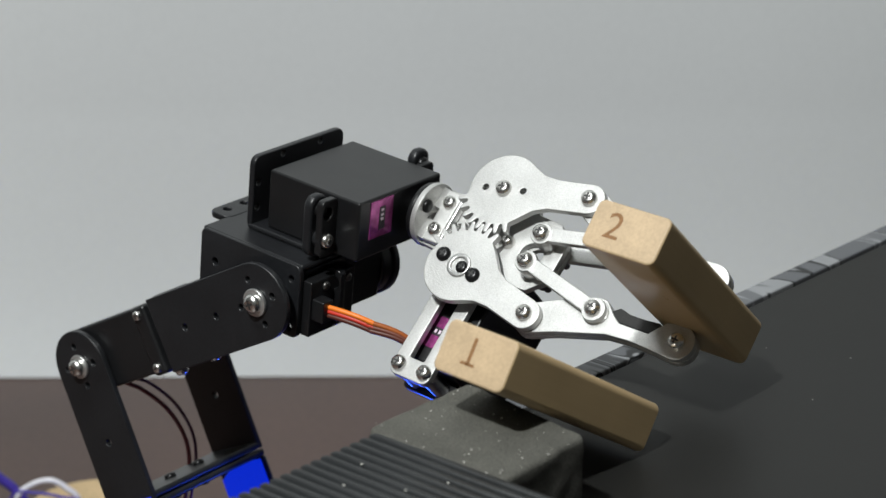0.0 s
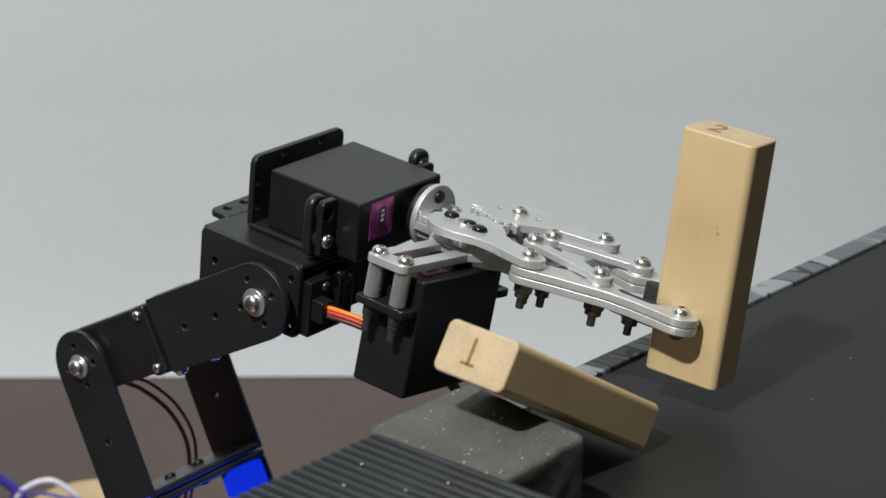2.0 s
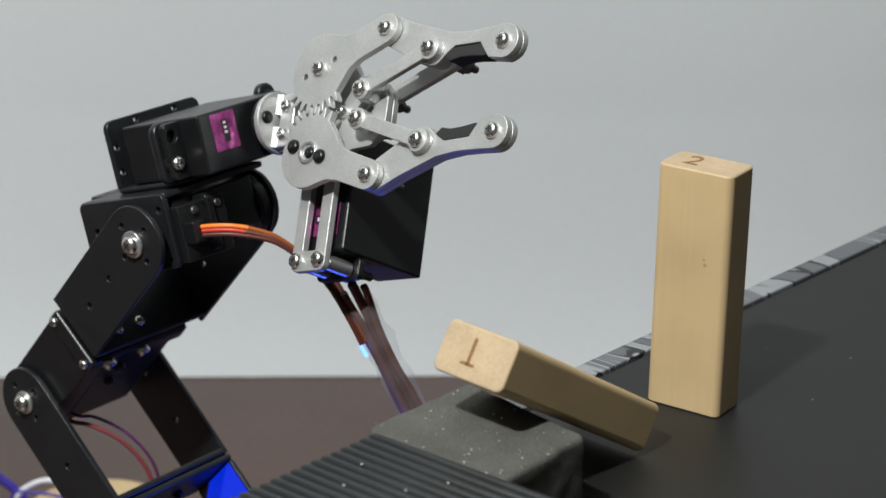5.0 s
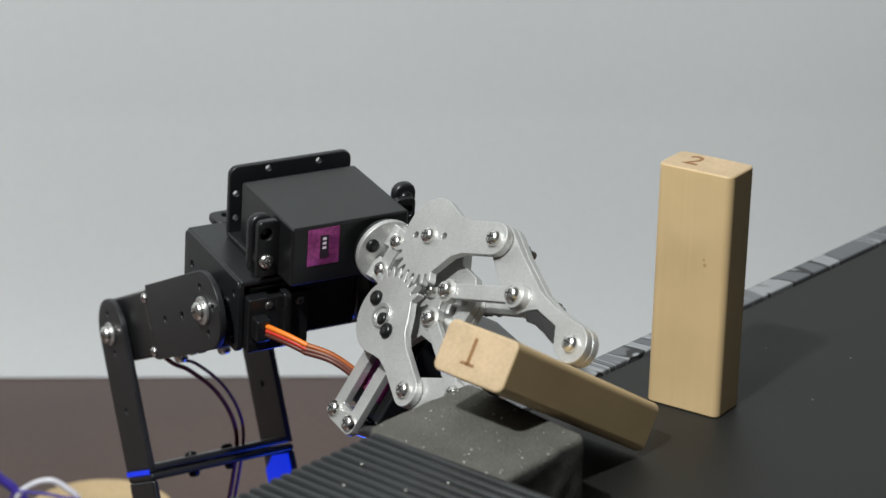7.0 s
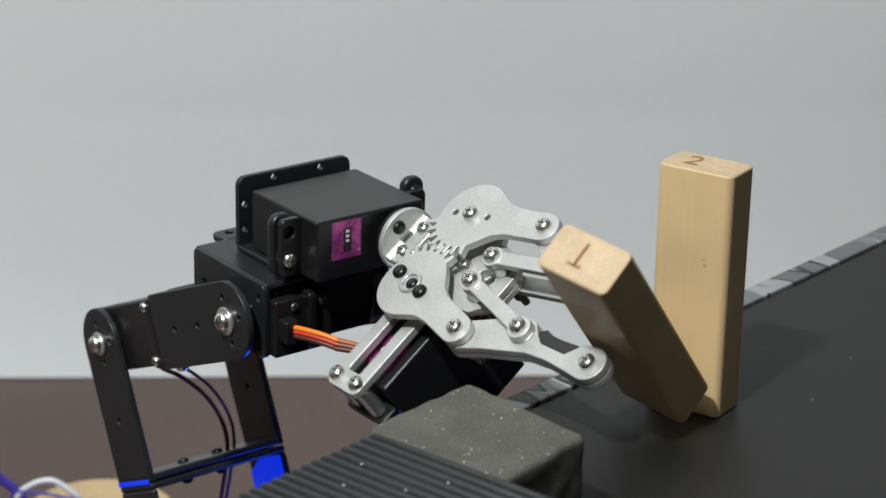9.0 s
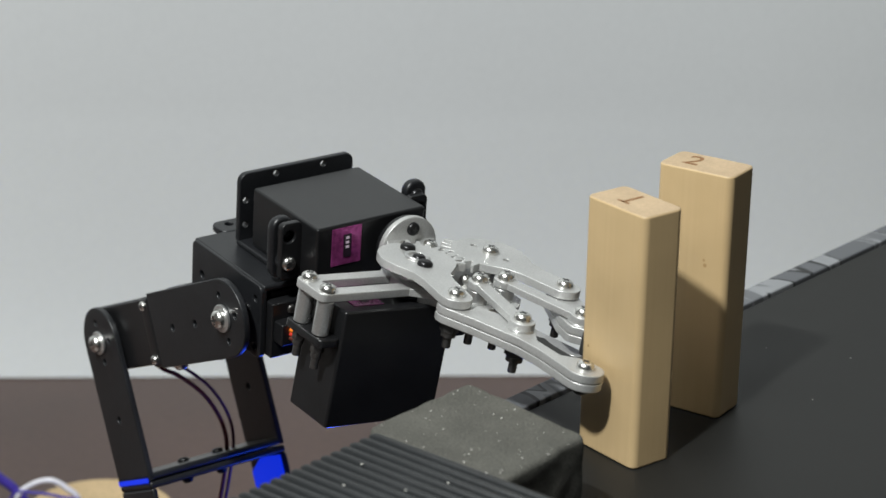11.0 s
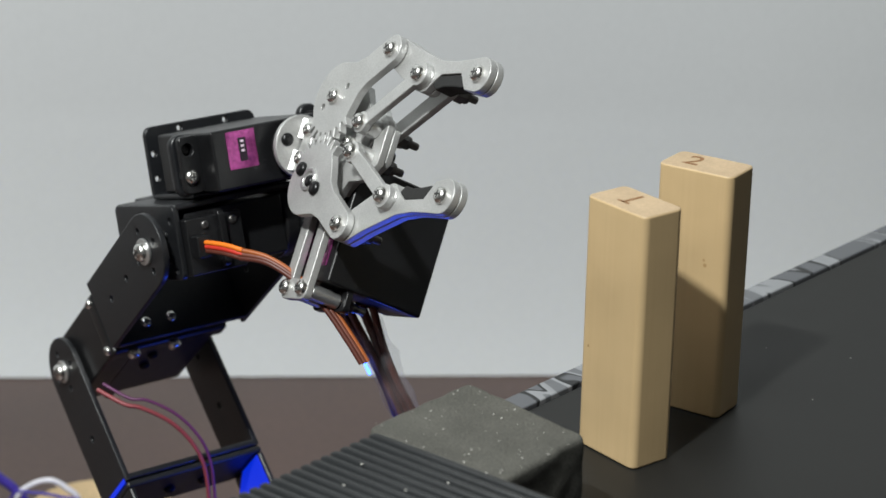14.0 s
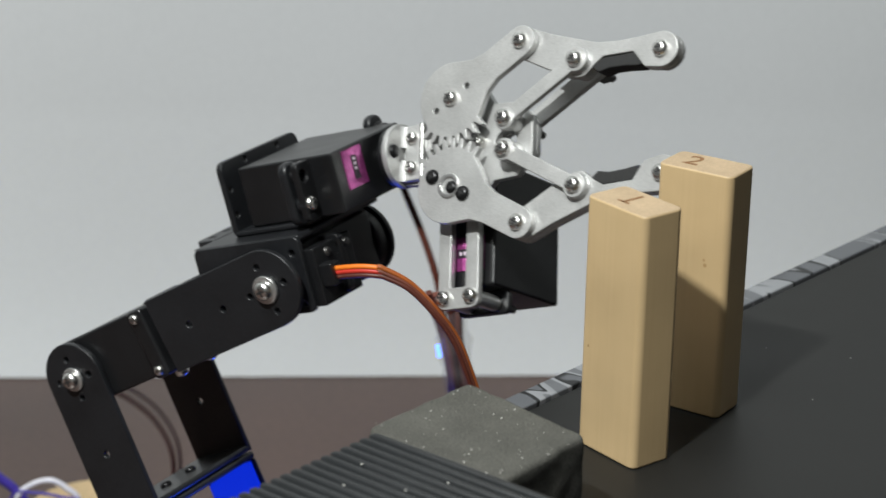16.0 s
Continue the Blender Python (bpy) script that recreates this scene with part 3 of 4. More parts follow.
        # shade on the tail is put into darker copies of the orange and red
        tails.append(part("wire", w, (ORANGE_SHADED, DULL_BROWN, BROWN)[k], main))
    return main, lead, tails


def gear_outline(g):
    """Gear arm: pivot at the origin, arm along x; teeth on the side of the other gear (g = 1: that side is -y)."""
    pts = []
    a0, a1, n = radians(-165), radians(-74), 8
    shift = 0.25 if g > 0 else -0.25
    pts += ring(0, 0, 0.0120, 16, radians(52), radians(188))
    for k in range(n):
        s = (a1 - a0) / (n - 1)
        a = a0 + s * (k + shift)
        for da, r in ((-0.46, 0.0124), (-0.34, 0.0126), (-0.20, 0.0148), (-0.10, 0.0155), (0.10, 0.0155), (0.20, 0.0148), (0.34, 0.0126), (0.46, 0.0124)):
            pts.append((r * math.cos(a + da * s), r * math.sin(a + da * s)))
    pts += [(0.0072, -0.0098), (0.0120, -0.0062), (0.0165, -0.0050)]
    pts += ring(ARM, 0, 0.0050, 10, -math.pi / 2, math.pi / 2)
    pts += [(0.0175, 0.0052), (0.0125, 0.0062), (0.0095, 0.0080)]
    return [(x, y * g) for x, y in pts][::g]


def claw(root):
    """Frame: origin on the wrist axis, x along the roll axis, y towards the first finger, z out of the plate with the screw heads."""
    half = [(0.0300, 0.0098), (0.0385, 0.0105), (0.0440, 0.0200), (0.0600, 0.0200), (0.0650, 0.0125), (0.0735, 0.0120), (0.0790, 0.0065)]
    out = [(x, -y) for x, y in half] + half[::-1]
    main = part("palm_plate", prism(out, -0.0030, -0.0004, 0.0003, [ring(0.0692, -0.0006, 0.0040, 20), ring(0.0410, -0.0010, 0.0017, 12)]), SILVER, root, "silver aluminium claw plate")
    part("lower_palm", prism([(x, y * 0.8) for x, y in out], -0.0056, -0.0032, 0.0003, [ring(0.0700, -0.0006, 0.0034, 20)]), SILVER, main)
    disc = prism(ring(0, 0, 0.0105, 32), 0.0290, 0.0310, 0.0003, [ring(x, y, 0.0013, 10) for x, y in ((0, 0.0068), (0, -0.0068), (-0.0068, 0))])
    part("wrist_disc", move(disc, FORWARD), SILVER, main, "round silver aluminium flange")
    part("flange_tab", join(block(0.0322, 0.0382, -0.0092, 0.0092, -0.0003, 0.0020, 0.0006), block(0.0310, 0.0324, -0.0092, -0.0020, -0.0003, 0.0020, 0.0003), block(0.0310, 0.0324, 0.0020, 0.0092, -0.0003, 0.0020, 0.0003)), SILVER, main)
    for y0, y1 in ((-0.0092, -0.0020), (0.0020, 0.0092)):
        fold = prism([(0.0308, 0.0018), (0.0325, 0.0018), (0.0316, 0.0024), (0.0308, 0.0034)], y0, y1, 0.0002)
        part("fold", move(fold, Matrix(((1, 0, 0, 0), (0, 0, 1, 0), (0, 1, 0, 0), (0, 0, 0, 1)))), SILVER, main)
    for z in (0.0066, -0.0066):
        screw(main, pose(0.0310, 0, z) @ FORWARD, 0.0022, 0.0014, BLACK_STEEL)
    for y in (0.00495, -0.00495):
        screw(main, pose(0.0350, y, 0.0020), 0.0023, 0.0019)
    part("ridge", block(0.0380, 0.0396, -0.0096, 0.0096, -0.0003, 0.0027, 0.0005), SILVER_CUT, main)
    screw(main, pose(GEAR_U - 0.004, 0.0, -0.0004), 0.0016, 0.0012, BLACK_STEEL)
    screw(main, pose(0.0600, 0.0005, -0.0004), 0.0022, 0.0030)
    for s in (1, -1):
        part("post", move(rod(-0.0004, 0.0036, 0.0034, 18), pose(POST_U, s * POST_V, 0)), SILVER_CUT, main)
        nut(main, pose(POST_U, s * POST_V, -0.0056 if s < 0 else -0.0082))
        part("pivot", move(rod(-0.0030, 0.0036, 0.0042, 18), pose(GEAR_U, s * GEAR_V, 0)), SILVER_CUT, main)
    # slotted servo holder with two pillars
    hold = prism(rounded(0.0448, 0.0598, -0.0520, -0.0120, 0.0025), -0.0031, -0.0005, 0.0003, [rounded(0.0494, 0.0550, -0.0452, -0.0195, 0.0006)])
    part("servo_holder", hold, SILVER, main, "slotted silver aluminium servo holder")
    for x in (0.0474, 0.0572):
        part("pillar", move(rod(-0.0140, -0.0032, 0.0026, 18), pose(x, -0.0484, 0)), SILVER_CUT, main)
        screw(main, pose(x, -0.0484, -0.0005), 0.0025, 0.0022)
        nut(main, pose(x, -0.0484, -0.0165), 0.0021)
    servo(main, pose(GEAR_U, -GEAR_V, -0.0053), "claw_servo")
    return main


def gear_arm(root, g):
    hole = [ring(x, 0, 0.0011, 10) for x in (-0.0066, 0.0066)] if g > 0 else []
    main = part("gear_arm", prism(gear_outline(g), 0.0038, 0.0064, 0.00025, hole), SILVER, root, "silver toothed claw arm")
    if g > 0:
        screw(main, pose(0, 0, 0.0064), 0.0026, 0.0022)
    else:
        part("hub", move(prism(ring(0, 0, 0.0040, 22), 0.0062, 0.0072, 0.0003, [ring(0, 0, 0.0026, 16)]), Matrix()), SILVER_CUT, main)
        for x, y, r in ((-0.0072, 0.0, 0.0024), (0.0062, 0.0, 0.0024), (0.0015, 0, 0.0021)):
            screw(main, pose(x, y, 0.0064), r, 0.0016, BLACK_STEEL)
    screw(main, pose(ARM, 0, 0.0064), 0.0026, 0.0022)
    nut(main, pose(ARM, 0, -0.0016))
    return main


def link_bar(root, g):
    main = part("link_bar", join(prism(ring(0, 0, 0.0036, 18), 0.0038, 0.0062, 0.0003), prism(capsule((0, 0), (ARM, 0), 0.0023, 0.0024), 0.0039, 0.0061, 0.0003), prism(ring(ARM, 0, 0.0039, 18), 0.0038, 0.0062, 0.0003)), SILVER, root, "narrow silver link bar")
    if g > 0:
        part("under_bar", prism(capsule((0, 0), (ARM, 0), 0.0029, 0.0030), -0.0082, -0.0058, 0.0003), SILVER, main)
    for x in (0, ARM):
        screw(main, pose(x, 0, 0.0062), 0.0026, 0.0023)
    part("bush", move(rod(0.0034, 0.0040, 0.0042, 20), pose(ARM, 0, 0)), SILVER_CUT, main)
    nut(main, pose(ARM, 0, -0.0082 if g > 0 else -0.0016), 0.0033)
    return main


def finger(root, g):
    """Frame: origin at the finger's joint with the gear arm, x along the claw."""
    rx, ry = POST_U - GEAR_U, POST_V - GEAR_V
    out = ring(0, 0, 0.0050, 10, math.pi * 0.36, math.pi * 1.42)
    out += [(rx - 0.006, ry - 0.0035)] + ring(rx, ry, 0.0050, 5, math.pi * 1.32, math.pi * 1.62) + [(rx + 0.0055, ry - 0.0015), (rx + 0.0085, ry + 0.0004), (0.0385, TIP_V + 0.0008), (0.0425, TIP_V - 0.0046)]
    out += ring(TIP_U, TIP_V, 0.0056, 12, -math.pi / 2, math.pi / 2)
    out += [(0.042, TIP_V + 0.0052), (0.034, TIP_V + 0.0050), (rx + 0.006, ry + 0.0052), (0.0105, 0.0010)]
    out = [(x, y * g) for x, y in out][::g]
    main = part("finger", prism(out, 0.0010, 0.0035, 0.0003), SILVER, root, "silver two-layer claw finger")
    part("middle_layer", prism(out, -0.0016, 0.0008, 0.0003), SILVER, main)
    pad = [(0.0252, -0.0090), (0.0240, -0.0118), (0.0262, -0.0136), (0.0300, -0.0128), (0.0350, -0.0130), (0.0400, -0.0136), (0.0425, -0.0128), (0.0400, -0.0092)]
    part("grip_pad", prism([(x, y * g) for x, y in pad][::g], -0.0036, 0.0030, 0.0005), RUBBER, main, "black rubber grip pad")
    screw(main, pose(TIP_U, TIP_V * g, 0.0035), 0.0026, 0.0022)
    screw(main, pose(TIP_U, TIP_V * g, -0.0016) @ DOWN, 0.0024, 0.0026, NUT, "bolt_end")
    return main


ARM_ROOT = new("robot_arm")
ARM_ROOT.matrix_world = Matrix.Translation((BASE[0], BASE[1], 0))
tagged(ARM_ROOT, "black metal desktop robot arm with a silver two-finger claw", "robot arm")
part("base_plate", prism(ring(0, 0, 0.048, 48), 0.0, 0.006, 0.001), BLACK_METAL, ARM_ROOT)
part("base_drum", rod(0.006, 0.040, 0.034, 40, 0.002), BLACK_PLASTIC, ARM_ROOT)


def turntable(root):
    main = part("turntable", rod(0.0405, 0.046, 0.030, 36, 0.001), BLACK_METAL, root)
    part("shoulder_servo", block(R0 - 0.010, R0 + 0.030, AX - 0.020, AX + 0.020, 0.0465, SHOULDER_Z + 0.010, 0.001), BLACK_PLASTIC, main)
    return main


structure()
BOX = black_box()
foam_block()
ribbed_mat()
BLOCK_1, BLOCK_2 = wooden_block("1"), wooden_block("2")
wires_and_disc()
WRIST, WRIST_LEAD, WRIST_TAIL = wrist(ARM_ROOT)
PARTS = {"turntable": turntable(ARM_ROOT), "lower": lower_link(ARM_ROOT), "middle": middle_link(ARM_ROOT), "wrist": WRIST, "claw": claw(ARM_ROOT)}
for _g in (1, -1):
    PARTS["gear", _g], PARTS["link", _g], PARTS["finger", _g] = gear_arm(ARM_ROOT, _g), link_bar(ARM_ROOT, _g), finger(ARM_ROOT, _g)


def cable_bundle():
    """The sleeved servo cable that hangs behind the claw down to the table; frame: origin at the lower end, z up along it."""
    root = part("servo_cable", tube([(0.0012, 0, -0.05), (0.0008, 0, 0), (-0.0006, 0, 0.014), (0.0006, 0, 0.028), (0.0010, 0, 0.042), (0.0010, 0, 0.050)], 0.0016), BROWN)
    tagged(root, "brown servo cables in a torn clear sleeve", "cable")
    for x, y, mat in ((-0.0018, -0.0008, DULL_BROWN), (-0.0034, 0.0004, BROWN), (0.0028, -0.0004, DULL_BROWN)):
        part("wire", tube([(x, y, -0.05), (x, y - 0.0005, 0.0), (x * 0.8, y - 0.0012, 0.014), (x * 0.9, y - 0.0008, 0.030), (x * 1.5, y, 0.044), (x * 1.55, y, 0.048)], 0.0013), mat, root)
    slack = part("claw_lead", tube([(0, 0.001, 0), (-0.0025, 0.003, 0.025), (-0.0028, 0.008, 0.046), (-0.0060, 0.016, 0.0600), (-0.0108, 0.025, 0.0740), (-0.0135, 0.031, 0.0850), (-0.0140, 0.034, 0.0920)], 0.0012), BROWN, root)
    bm = bmesh.new()
    n, rows = 18, []
    for i in range(26):
        z = -0.05 + 0.092 * i / 25
        r = 0.0047 + 0.00004 * i + 0.0003 * math.sin(i * 1.3) + 0.0008 * noise.noise(Vector((i * 0.7, 0, 0)))
        rows.append([bm.verts.new((r * (1 + 0.26 * noise.noise(Vector((k * 0.9, i * 0.5, 3)))) * math.cos(2 * math.pi * k / n), r * 0.75 * (1 + 0.2 * noise.noise(Vector((k * 0.9, i * 0.5, 8)))) * math.sin(2 * math.pi * k / n),
                                   z + (0.004 * noise.noise(Vector((k * 0.8, 5, 1))) if i == 25 else 0))) for k in range(n)])
    for a, b in zip(rows, rows[1:]):
        for k in range(n):
            bm.faces.new((a[k], a[(k + 1) % n], b[(k + 1) % n], b[k]))
    part("sleeve", bm, SLEEVE, root, "crumpled clear plastic sleeve")
    part("light", block(-0.0056, -0.0044, -0.0034, -0.0024, 0.023, 0.0285, 0.0004), GLOW, root, "small blue glowing spot on the sleeve")
    return root, slack


CABLES, SLACK_LEAD = cable_bundle()


def base_wire():
    """Frame: origin where the wire leaves the elbow."""
    w = part("servo_wire", tube([(-0.0150, 0.004, 0.0085), (-0.0060, 0.0, 0.0028), (0.0, 0.0, 0.0), (0.0088, 0.0, -0.0073), (0.0147, 0.0, -0.0174), (0.0165, 0.0, -0.0279), (0.0147, 0.0, -0.0426), (0.0117, 0.0, -0.0587)], 0.0008), DULL_RED)
    tagged(w, "thin red servo wire hanging from the elbow", "wire")
    part("wire", tube([(-0.0130, 0.006, 0.0095), (-0.0040, 0.002, 0.0038), (0.0022, 0.002, 0.0018), (0.011, 0.002, -0.0055), (0.0169, 0.002, -0.0156), (0.0187, 0.002, -0.0261), (0.0169, 0.002, -0.0408), (0.0139, 0.002, -0.0569)], 0.0006), VIOLET, w, "violet wire")
    return w


ARM_WIRE = base_wire()


# ---- the arm's joints over time: (seconds, degrees) ----
YAW = [(0, -37.9), (2.7, -38.0), (3.5, -38.7), (5.0, -38.7), (6.1, -60.7), (7.5, -60.1), (8, -59.6), (8.5, -57.9), (9, -52.8), (11.0, -53.5), (12.5, -53.6), (14.0, -53.9), (14.5, -50.3), (15, -35.1), (15.5, -31.2), (16, -30.4)]
SHOULDER = [(0, 116.4), (2.4, 116.5), (3, 120.5), (3.5, 137.7), (4, 138.1), (6.1, 137.6), (6.3, 137.2), (6.5, 128.3), (7, 116.2), (7.5, 116.2), (8, 115.1), (8.5, 116.9), (9, 115.1), (9.2, 115.1), (11.3, 115.6), (12.1, 115.6), (12.5, 136.3), (13, 137.4), (14.5, 136.8), (15, 137.4), (15.5, 137.4), (16, 117.3)]
ELBOW = [(0, 28.3), (2.5, 28.3), (3, 32.2), (3.5, 50.5), (4, 50.8), (6.1, 50.6), (6.3, 50.3), (6.5, 35.5), (7, 24.6), (8, 24.4), (8.5, 23.9), (9, 23.3), (9.2, 23.3), (11.3, 23.8), (12.1, 23.7), (12.5, 42.5), (13, 44.8), (14.5, 44.7), (15.5, 45.1), (16, 31.5)]
TILT = [(0, -4.9), (1.5, -5.0), (2, -5.4), (2.5, -9.4), (3, -1.6), (3.5, 17.9), (4.2, 18.2), (5.1, 18.0), (6.1, 1.5), (6.3, 0.6), (6.5, -5.5), (7, -6.4), (7.5, -6.2), (8, -4.7), (8.5, -3.4), (9, -0.2), (9.6, -0.2), (10.8, -4.6), (12.1, -4.5), (12.5, 13.9), (13, 16.6), (14.5, 16.4), (15.5, 16.9), (16, 18.2)]
ROLL = [(0, 45.6), (0.5, 29.4), (1, 11.4), (1.5, -7.4), (2, -8.9), (2.5, -9.3), (3, -4.3), (3.5, 15.0), (4, 33.1), (4.2, 38.4), (4.9, 60.0), (6.3, 60.6), (7, 59.5), (7.5, 59.4), (8, 59.0), (8.5, 55.7), (9, 37.6), (9.2, 31.3), (10.3, -8.7), (12.1, -8.9), (12.5, 9.2), (13, 26.6), (13.5, 43.7), (14, 59.7), (14.5, 60.4), (15, 61.7), (16, 61.2)]
GRIP = [(0, 12.5), (2.1, 12.6), (2.5, 18.9), (3, 19.8), (4.2, 19.8), (5.4, 20.0), (6.2, 24.5), (7, 23.9), (7.5, 22.7), (8, 13.1), (9, 12.1), (10.9, 12.0), (11.3, 20.2), (11.5, 25.1), (12, 29.5), (13, 30.2), (14.5, 30.1), (15, 28.0), (15.5, 28.0), (16, 30.1)]


def glide(table, t):
    """Monotone cubic through a joint's table."""
    n = len(table)
    if t <= table[0][0]:
        return table[0][1]
    if t >= table[-1][0]:
        return table[-1][1]
    i = max(k for k in range(n - 1) if table[k][0] <= t)
    slope = [(table[k + 1][1] - table[k][1]) / (table[k + 1][0] - table[k][0]) for k in range(n - 1)]

    def tangent(k):
        if k == 0 or k == n - 1:
            return 0.0
        a, b = slope[k - 1], slope[k]
        return 0.0 if a * b <= 0 else 2 * a * b / (a + b)
    h = table[i + 1][0] - table[i][0]
    s = (t - table[i][0]) / h
    p0, p1, m0, m1 = table[i][1], table[i + 1][1], tangent(i) * h, tangent(i + 1) * h
    return (2 * s ** 3 - 3 * s * s + 1) * p0 + (s ** 3 - 2 * s * s + s) * m0 + (3 * s * s - 2 * s ** 3) * p1 + (s ** 3 - s * s) * m1


def basis(x, y, z, at):
    m = Matrix((x, y, z)).transposed().to_4x4()
    m.translation = at
    return m


def arm_poses(t):
    """Pose of each moving part in the arm's own space at t seconds."""
    yaw, s, e, w, roll, grip = (radians(glide(tab, t)) for tab in (YAW, SHOULDER, ELBOW, TILT, ROLL, GRIP))
    d, far, up = Vector((math.cos(yaw), math.sin(yaw), 0)), Vector((-math.sin(yaw), math.cos(yaw), 0)), Vector((0, 0, 1))
    along = lambda a: d * math.cos(a) + up * math.sin(a)
    over = lambda a: up * math.cos(a) - d * math.sin(a)
    elbow = up * SHOULDER_Z + far * AX + d * R0 + along(s) * L1
    knuckle = elbow + along(e) * L2
    o = knuckle + over(w) * WRIST_H + far * WRIST_N
    v = far * math.cos(roll) + over(w) * math.sin(roll)
    n = over(w) * math.cos(roll) - far * math.sin(roll)
    out = {"turntable": basis(d, far, up, Vector((0, 0, 0))), "lower": basis(along(s), far, over(s), elbow + d * 0.0014), "middle": basis(along(e), far, over(e), elbow),
           "wrist": basis(along(w), far, over(w), knuckle), "claw": basis(along(w), v, n, o)}
    hold = out["claw"]
    for g in (1, -1):
        arm = Matrix.Rotation(g * grip, 4, "Z")
        out["gear", g] = hold @ Matrix.Translation((GEAR_U, g * GEAR_V, 0)) @ arm
        out["link", g] = hold @ Matrix.Translation((POST_U, g * POST_V, 0)) @ arm
        out["finger", g] = hold @ Matrix.Translation((GEAR_U + ARM * math.cos(grip), g * (GEAR_V + ARM * math.sin(grip)), 0))
    return out


def block_matrix(rows, at):
    m = Matrix(rows).to_4x4()
    m.translation = at
    return m


# The blocks: lying on the foam, held in the claw, standing on the board.
STAND_1 = pose(0.0523, 0.5846, BOARD, 0, 0, math.degrees(-0.9070))
STAND_2 = pose(0.0754, 0.6187, BOARD, 0, 0, math.degrees(-0.5882))
LYING_1 = block_matrix(((0.7445, 0.356, -0.5648), (-0.6674, 0.3764, -0.6425), (-0.0161, 0.8554, 0.5178)), (0.05126, 0.59075, BOARD + 0.0074))
HELD_2 = block_matrix(((0.999, -0.0332, -0.0294), (0.031, 0.9969, -0.0725), (0.0317, 0.0715, 0.9969)), (0.1301, 0.0031, -0.0175))
HELD_1 = block_matrix(((0.9754, -0.0571, 0.2131), (0.0683, 0.9966, -0.0456), (-0.2098, 0.059, 0.976)), (0.1233, 0.0062, -0.0339))


def blend(a, b, k):
    k = max(0.0, min(1.0, k))
    k = k * k * (3 - 2 * k)
    return Matrix.LocRotScale(a.translation.lerp(b.translation, k), a.to_quaternion().slerp(b.to_quaternion(), k), None)


def cable_pose(low, high):
    z = (Vector(high) - Vector(low)).normalized()
    x = (Vector((1, 0, 0)) - z * z.x).normalized()
    return basis(x, z.cross(x), z, Vector(low))


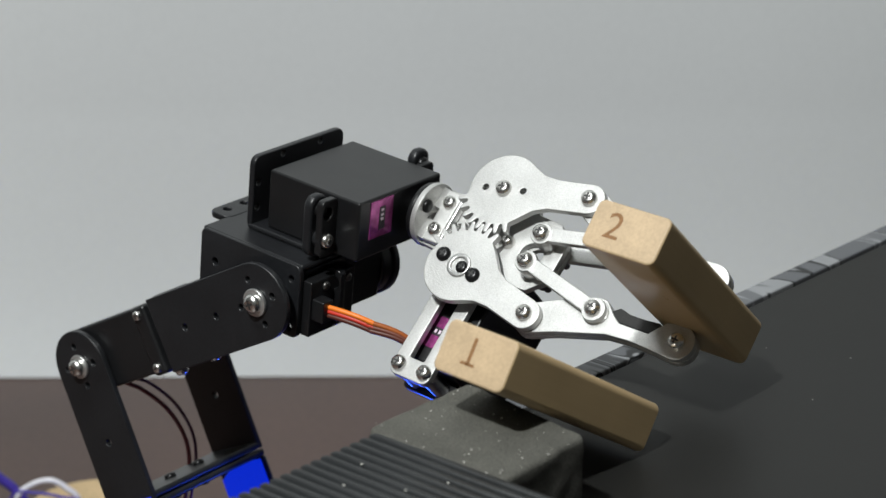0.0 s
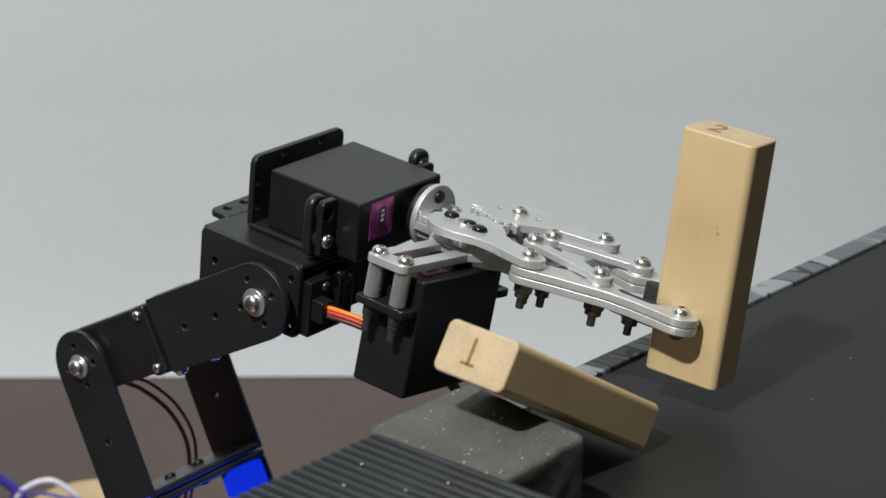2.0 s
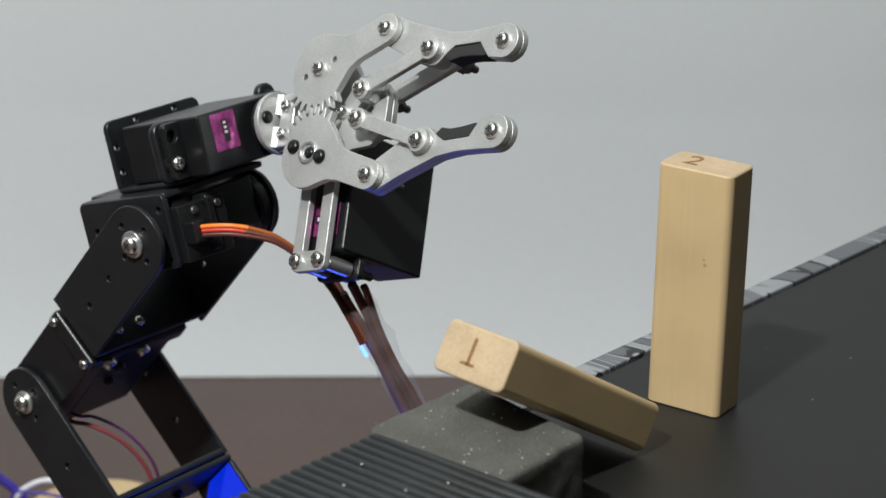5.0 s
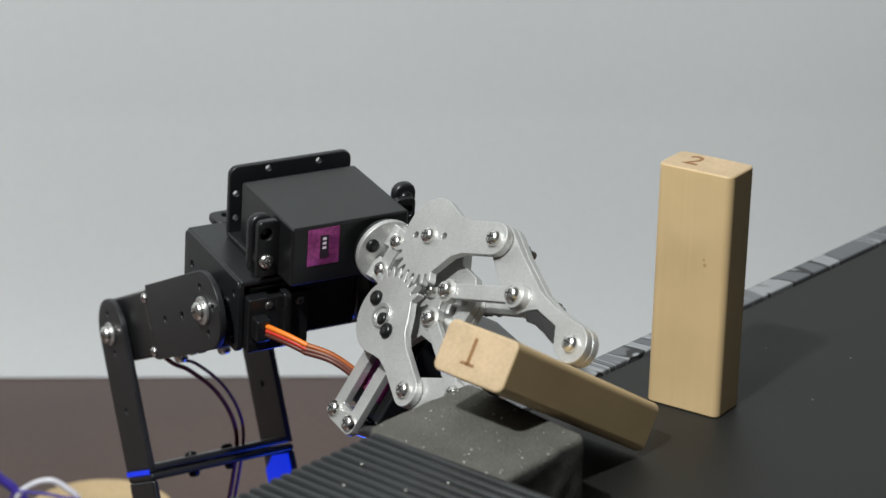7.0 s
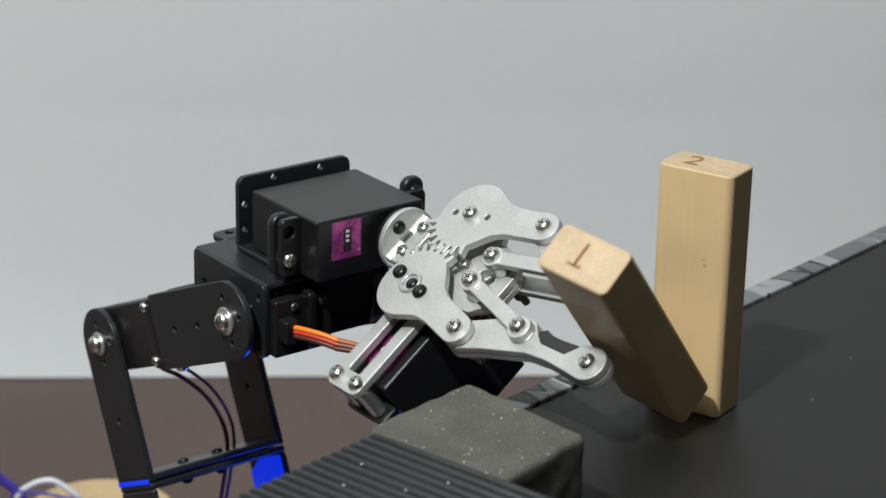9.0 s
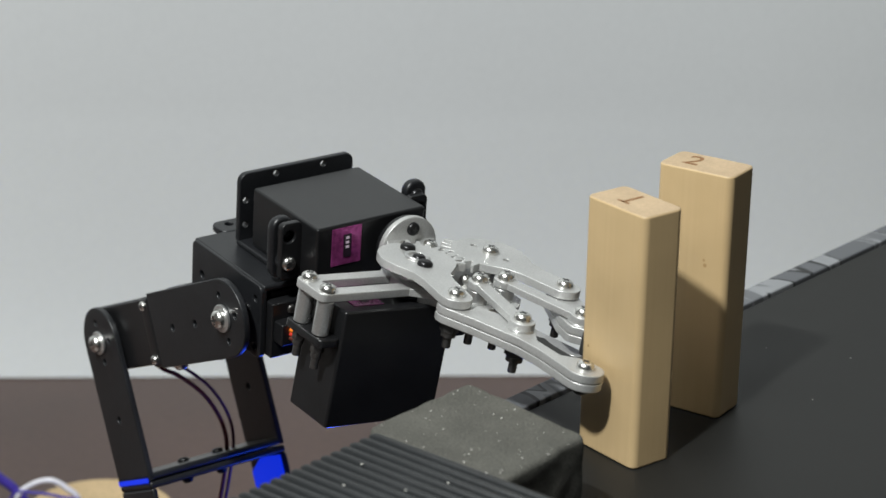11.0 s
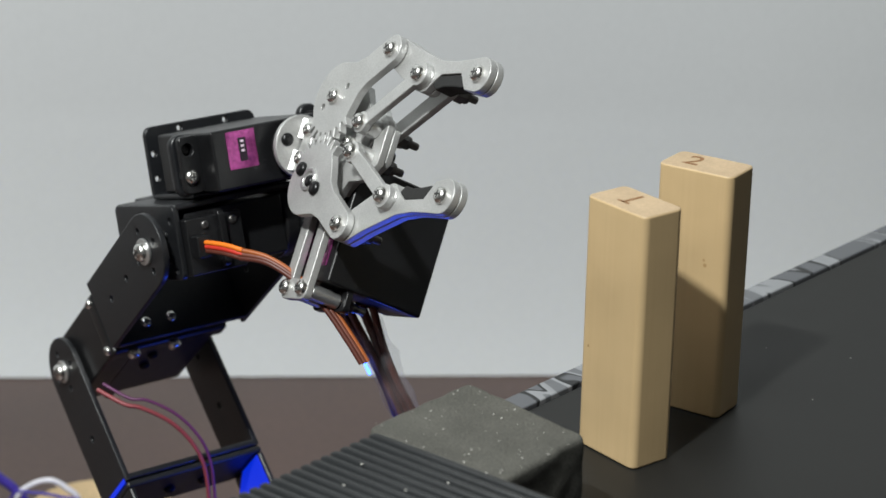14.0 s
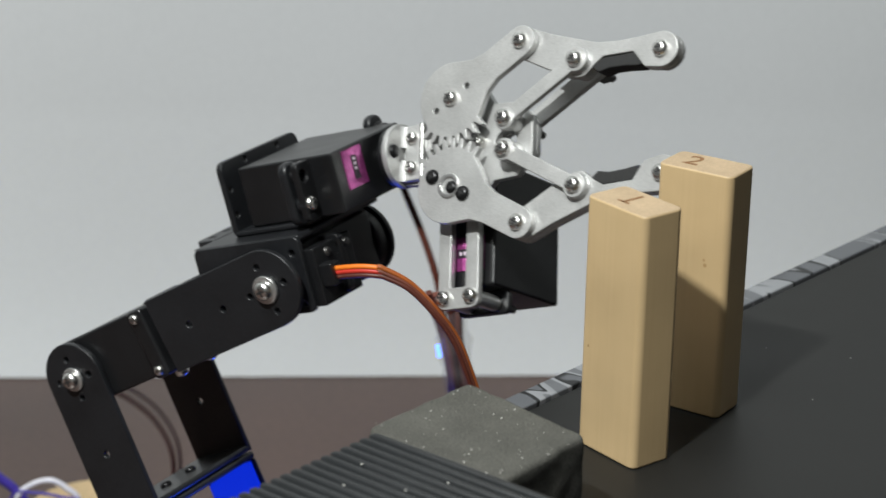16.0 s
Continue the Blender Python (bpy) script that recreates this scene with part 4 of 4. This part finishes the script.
def motions():
    times = [k / 10 for k in range(161)]
    base = Matrix.Translation((BASE[0], BASE[1], 0))
    poses = [arm_poses(t) for t in times]
    for key, ob in PARTS.items():
        walk(ob, [(t, p[key]) for t, p in zip(times, poses)])
    rows_1, rows_2 = [], []
    for t, p in zip(times, poses):
        hold = base @ p["claw"]
        rows_2.append((t, blend(hold @ HELD_2, STAND_2, (t - 2.0) / 0.4)))
        if t < 9.3:
            rows_1.append((t, blend(LYING_1, hold @ HELD_1, (t - 8.2) / 0.5)))
        else:
            rows_1.append((t, blend(hold @ HELD_1, STAND_1, (t - 9.3) / 1.0)))
    walk(BLOCK_1, rows_1)
    walk(BLOCK_2, rows_2)
    bundle = [(0.0, (-0.0113, 0.7, 0.0430), (-0.0163, 0.69, 0.0797)), (2.6, (-0.0113, 0.7, 0.0430), (-0.0163, 0.69, 0.0797)), (3.0, (-0.0082, 0.7, 0.1451), (-0.0123, 0.69, 0.1828)), (3.5, (-0.0113, 0.7, 0.1573), (-0.0324, 0.69, 0.2086)), (4.2, (-0.0113, 0.7, 0.1567), (-0.0338, 0.69, 0.2036)), (5.1, (-0.0110, 0.7, 0.1630), (-0.0310, 0.69, 0.2090)), (6.3, (-0.0109, 0.7, 0.1578), (-0.0273, 0.69, 0.1927)), (6.6, (-0.0097, 0.7, 0.1084), (-0.0204, 0.69, 0.1433)), (7.0, (-0.0113, 0.7, 0.0430), (-0.0163, 0.69, 0.0797)), (12.1, (-0.0113, 0.7, 0.0430), (-0.0163, 0.69, 0.0797)), (12.5, (-0.0126, 0.7, 0.1552), (-0.0279, 0.69, 0.1987)), (13.0, (-0.0126, 0.7, 0.1556), (-0.0283, 0.69, 0.1967)), (14.5, (-0.0101, 0.7, 0.1567), (-0.0242, 0.69, 0.1968)), (15.5, (-0.0065, 0.7, 0.1589), (-0.0152, 0.69, 0.1969)), (16.0, (0.0078, 0.7, 0.1619), (0.0027, 0.69, 0.1953))]
    wire = [(0, (-0.1063, 0.735, 0.1492)), (2.5, (-0.1063, 0.735, 0.1492)), (3, (-0.1108, 0.735, 0.1465)), (3.5, (-0.1269, 0.735, 0.1347)), (4.2, (-0.127, 0.735, 0.134)), (6.2, (-0.1074, 0.735, 0.1448)), (6.5, (-0.0985, 0.735, 0.155)), (7, (-0.0891, 0.735, 0.1567)), (8, (-0.0891, 0.735, 0.1567)), (9, (-0.0925, 0.735, 0.1545)), (12.1, (-0.0929, 0.735, 0.1545)), (12.5, (-0.1061, 0.735, 0.1432)), (14, (-0.1061, 0.735, 0.1416)), (14.5, (-0.1107, 0.735, 0.1387)), (15, (-0.1271, 0.735, 0.1296)), (15.5, (-0.1293, 0.735, 0.1262)), (16, (-0.112, 0.735, 0.146))]
    dips = {3.5: -20, 4.2: -20, 12.5: -12, 14: -12, 14.5: -12}
    walk(ARM_WIRE, [(t, pose(*at, 0, dips.get(t, 0), 0)) for t, at in wire])
    # the wrist's lead: how far its first stretch dips and swings, and how far its tail dips
    swing = ((0.0, 2, 6, -22), (2.6, 2, 6, -22), (3.5, 9, 22, -10), (4.9, 9, 22, -10), (6.3, 2, 18, -26), (8.6, 0, 20, -26), (9.2, 0, 14, -24), (12.1, 0, 14, -24), (12.6, 10, 10, -20), (14.5, 8, 8, -24), (15.0, 8, 6, -18), (15.5, 6, 2, -12), (16.0, 5, 0, 8))
    for strand, tail in zip(WRIST_LEAD, WRIST_TAIL):
        rows = [(t, pose(0.0165, -0.0215, -0.0003, 0, a, c), e) for t, a, c, e in swing]
        walk(strand, [(t, m) for t, m, e in rows])
        walk(tail, [(t, Matrix.Translation(m @ Vector((0.018, 0.003, -0.0010))) @ (m.to_3x3() @ pose(0, 0, 0, 0, e, 0).to_3x3()).to_4x4()) for t, m, e in rows])
    # the slack lead is drawn out of the sleeve as the arm reaches forwards
    walk(SLACK_LEAD, [(t, pose(0, 0, z)) for t, z in ((0.0, -0.045), (15.3, -0.045), (15.9, 0.0), (16.0, 0.0))])
    walk(CABLES, [(t, cable_pose(a, b)) for t, a, b in bundle])


motions()
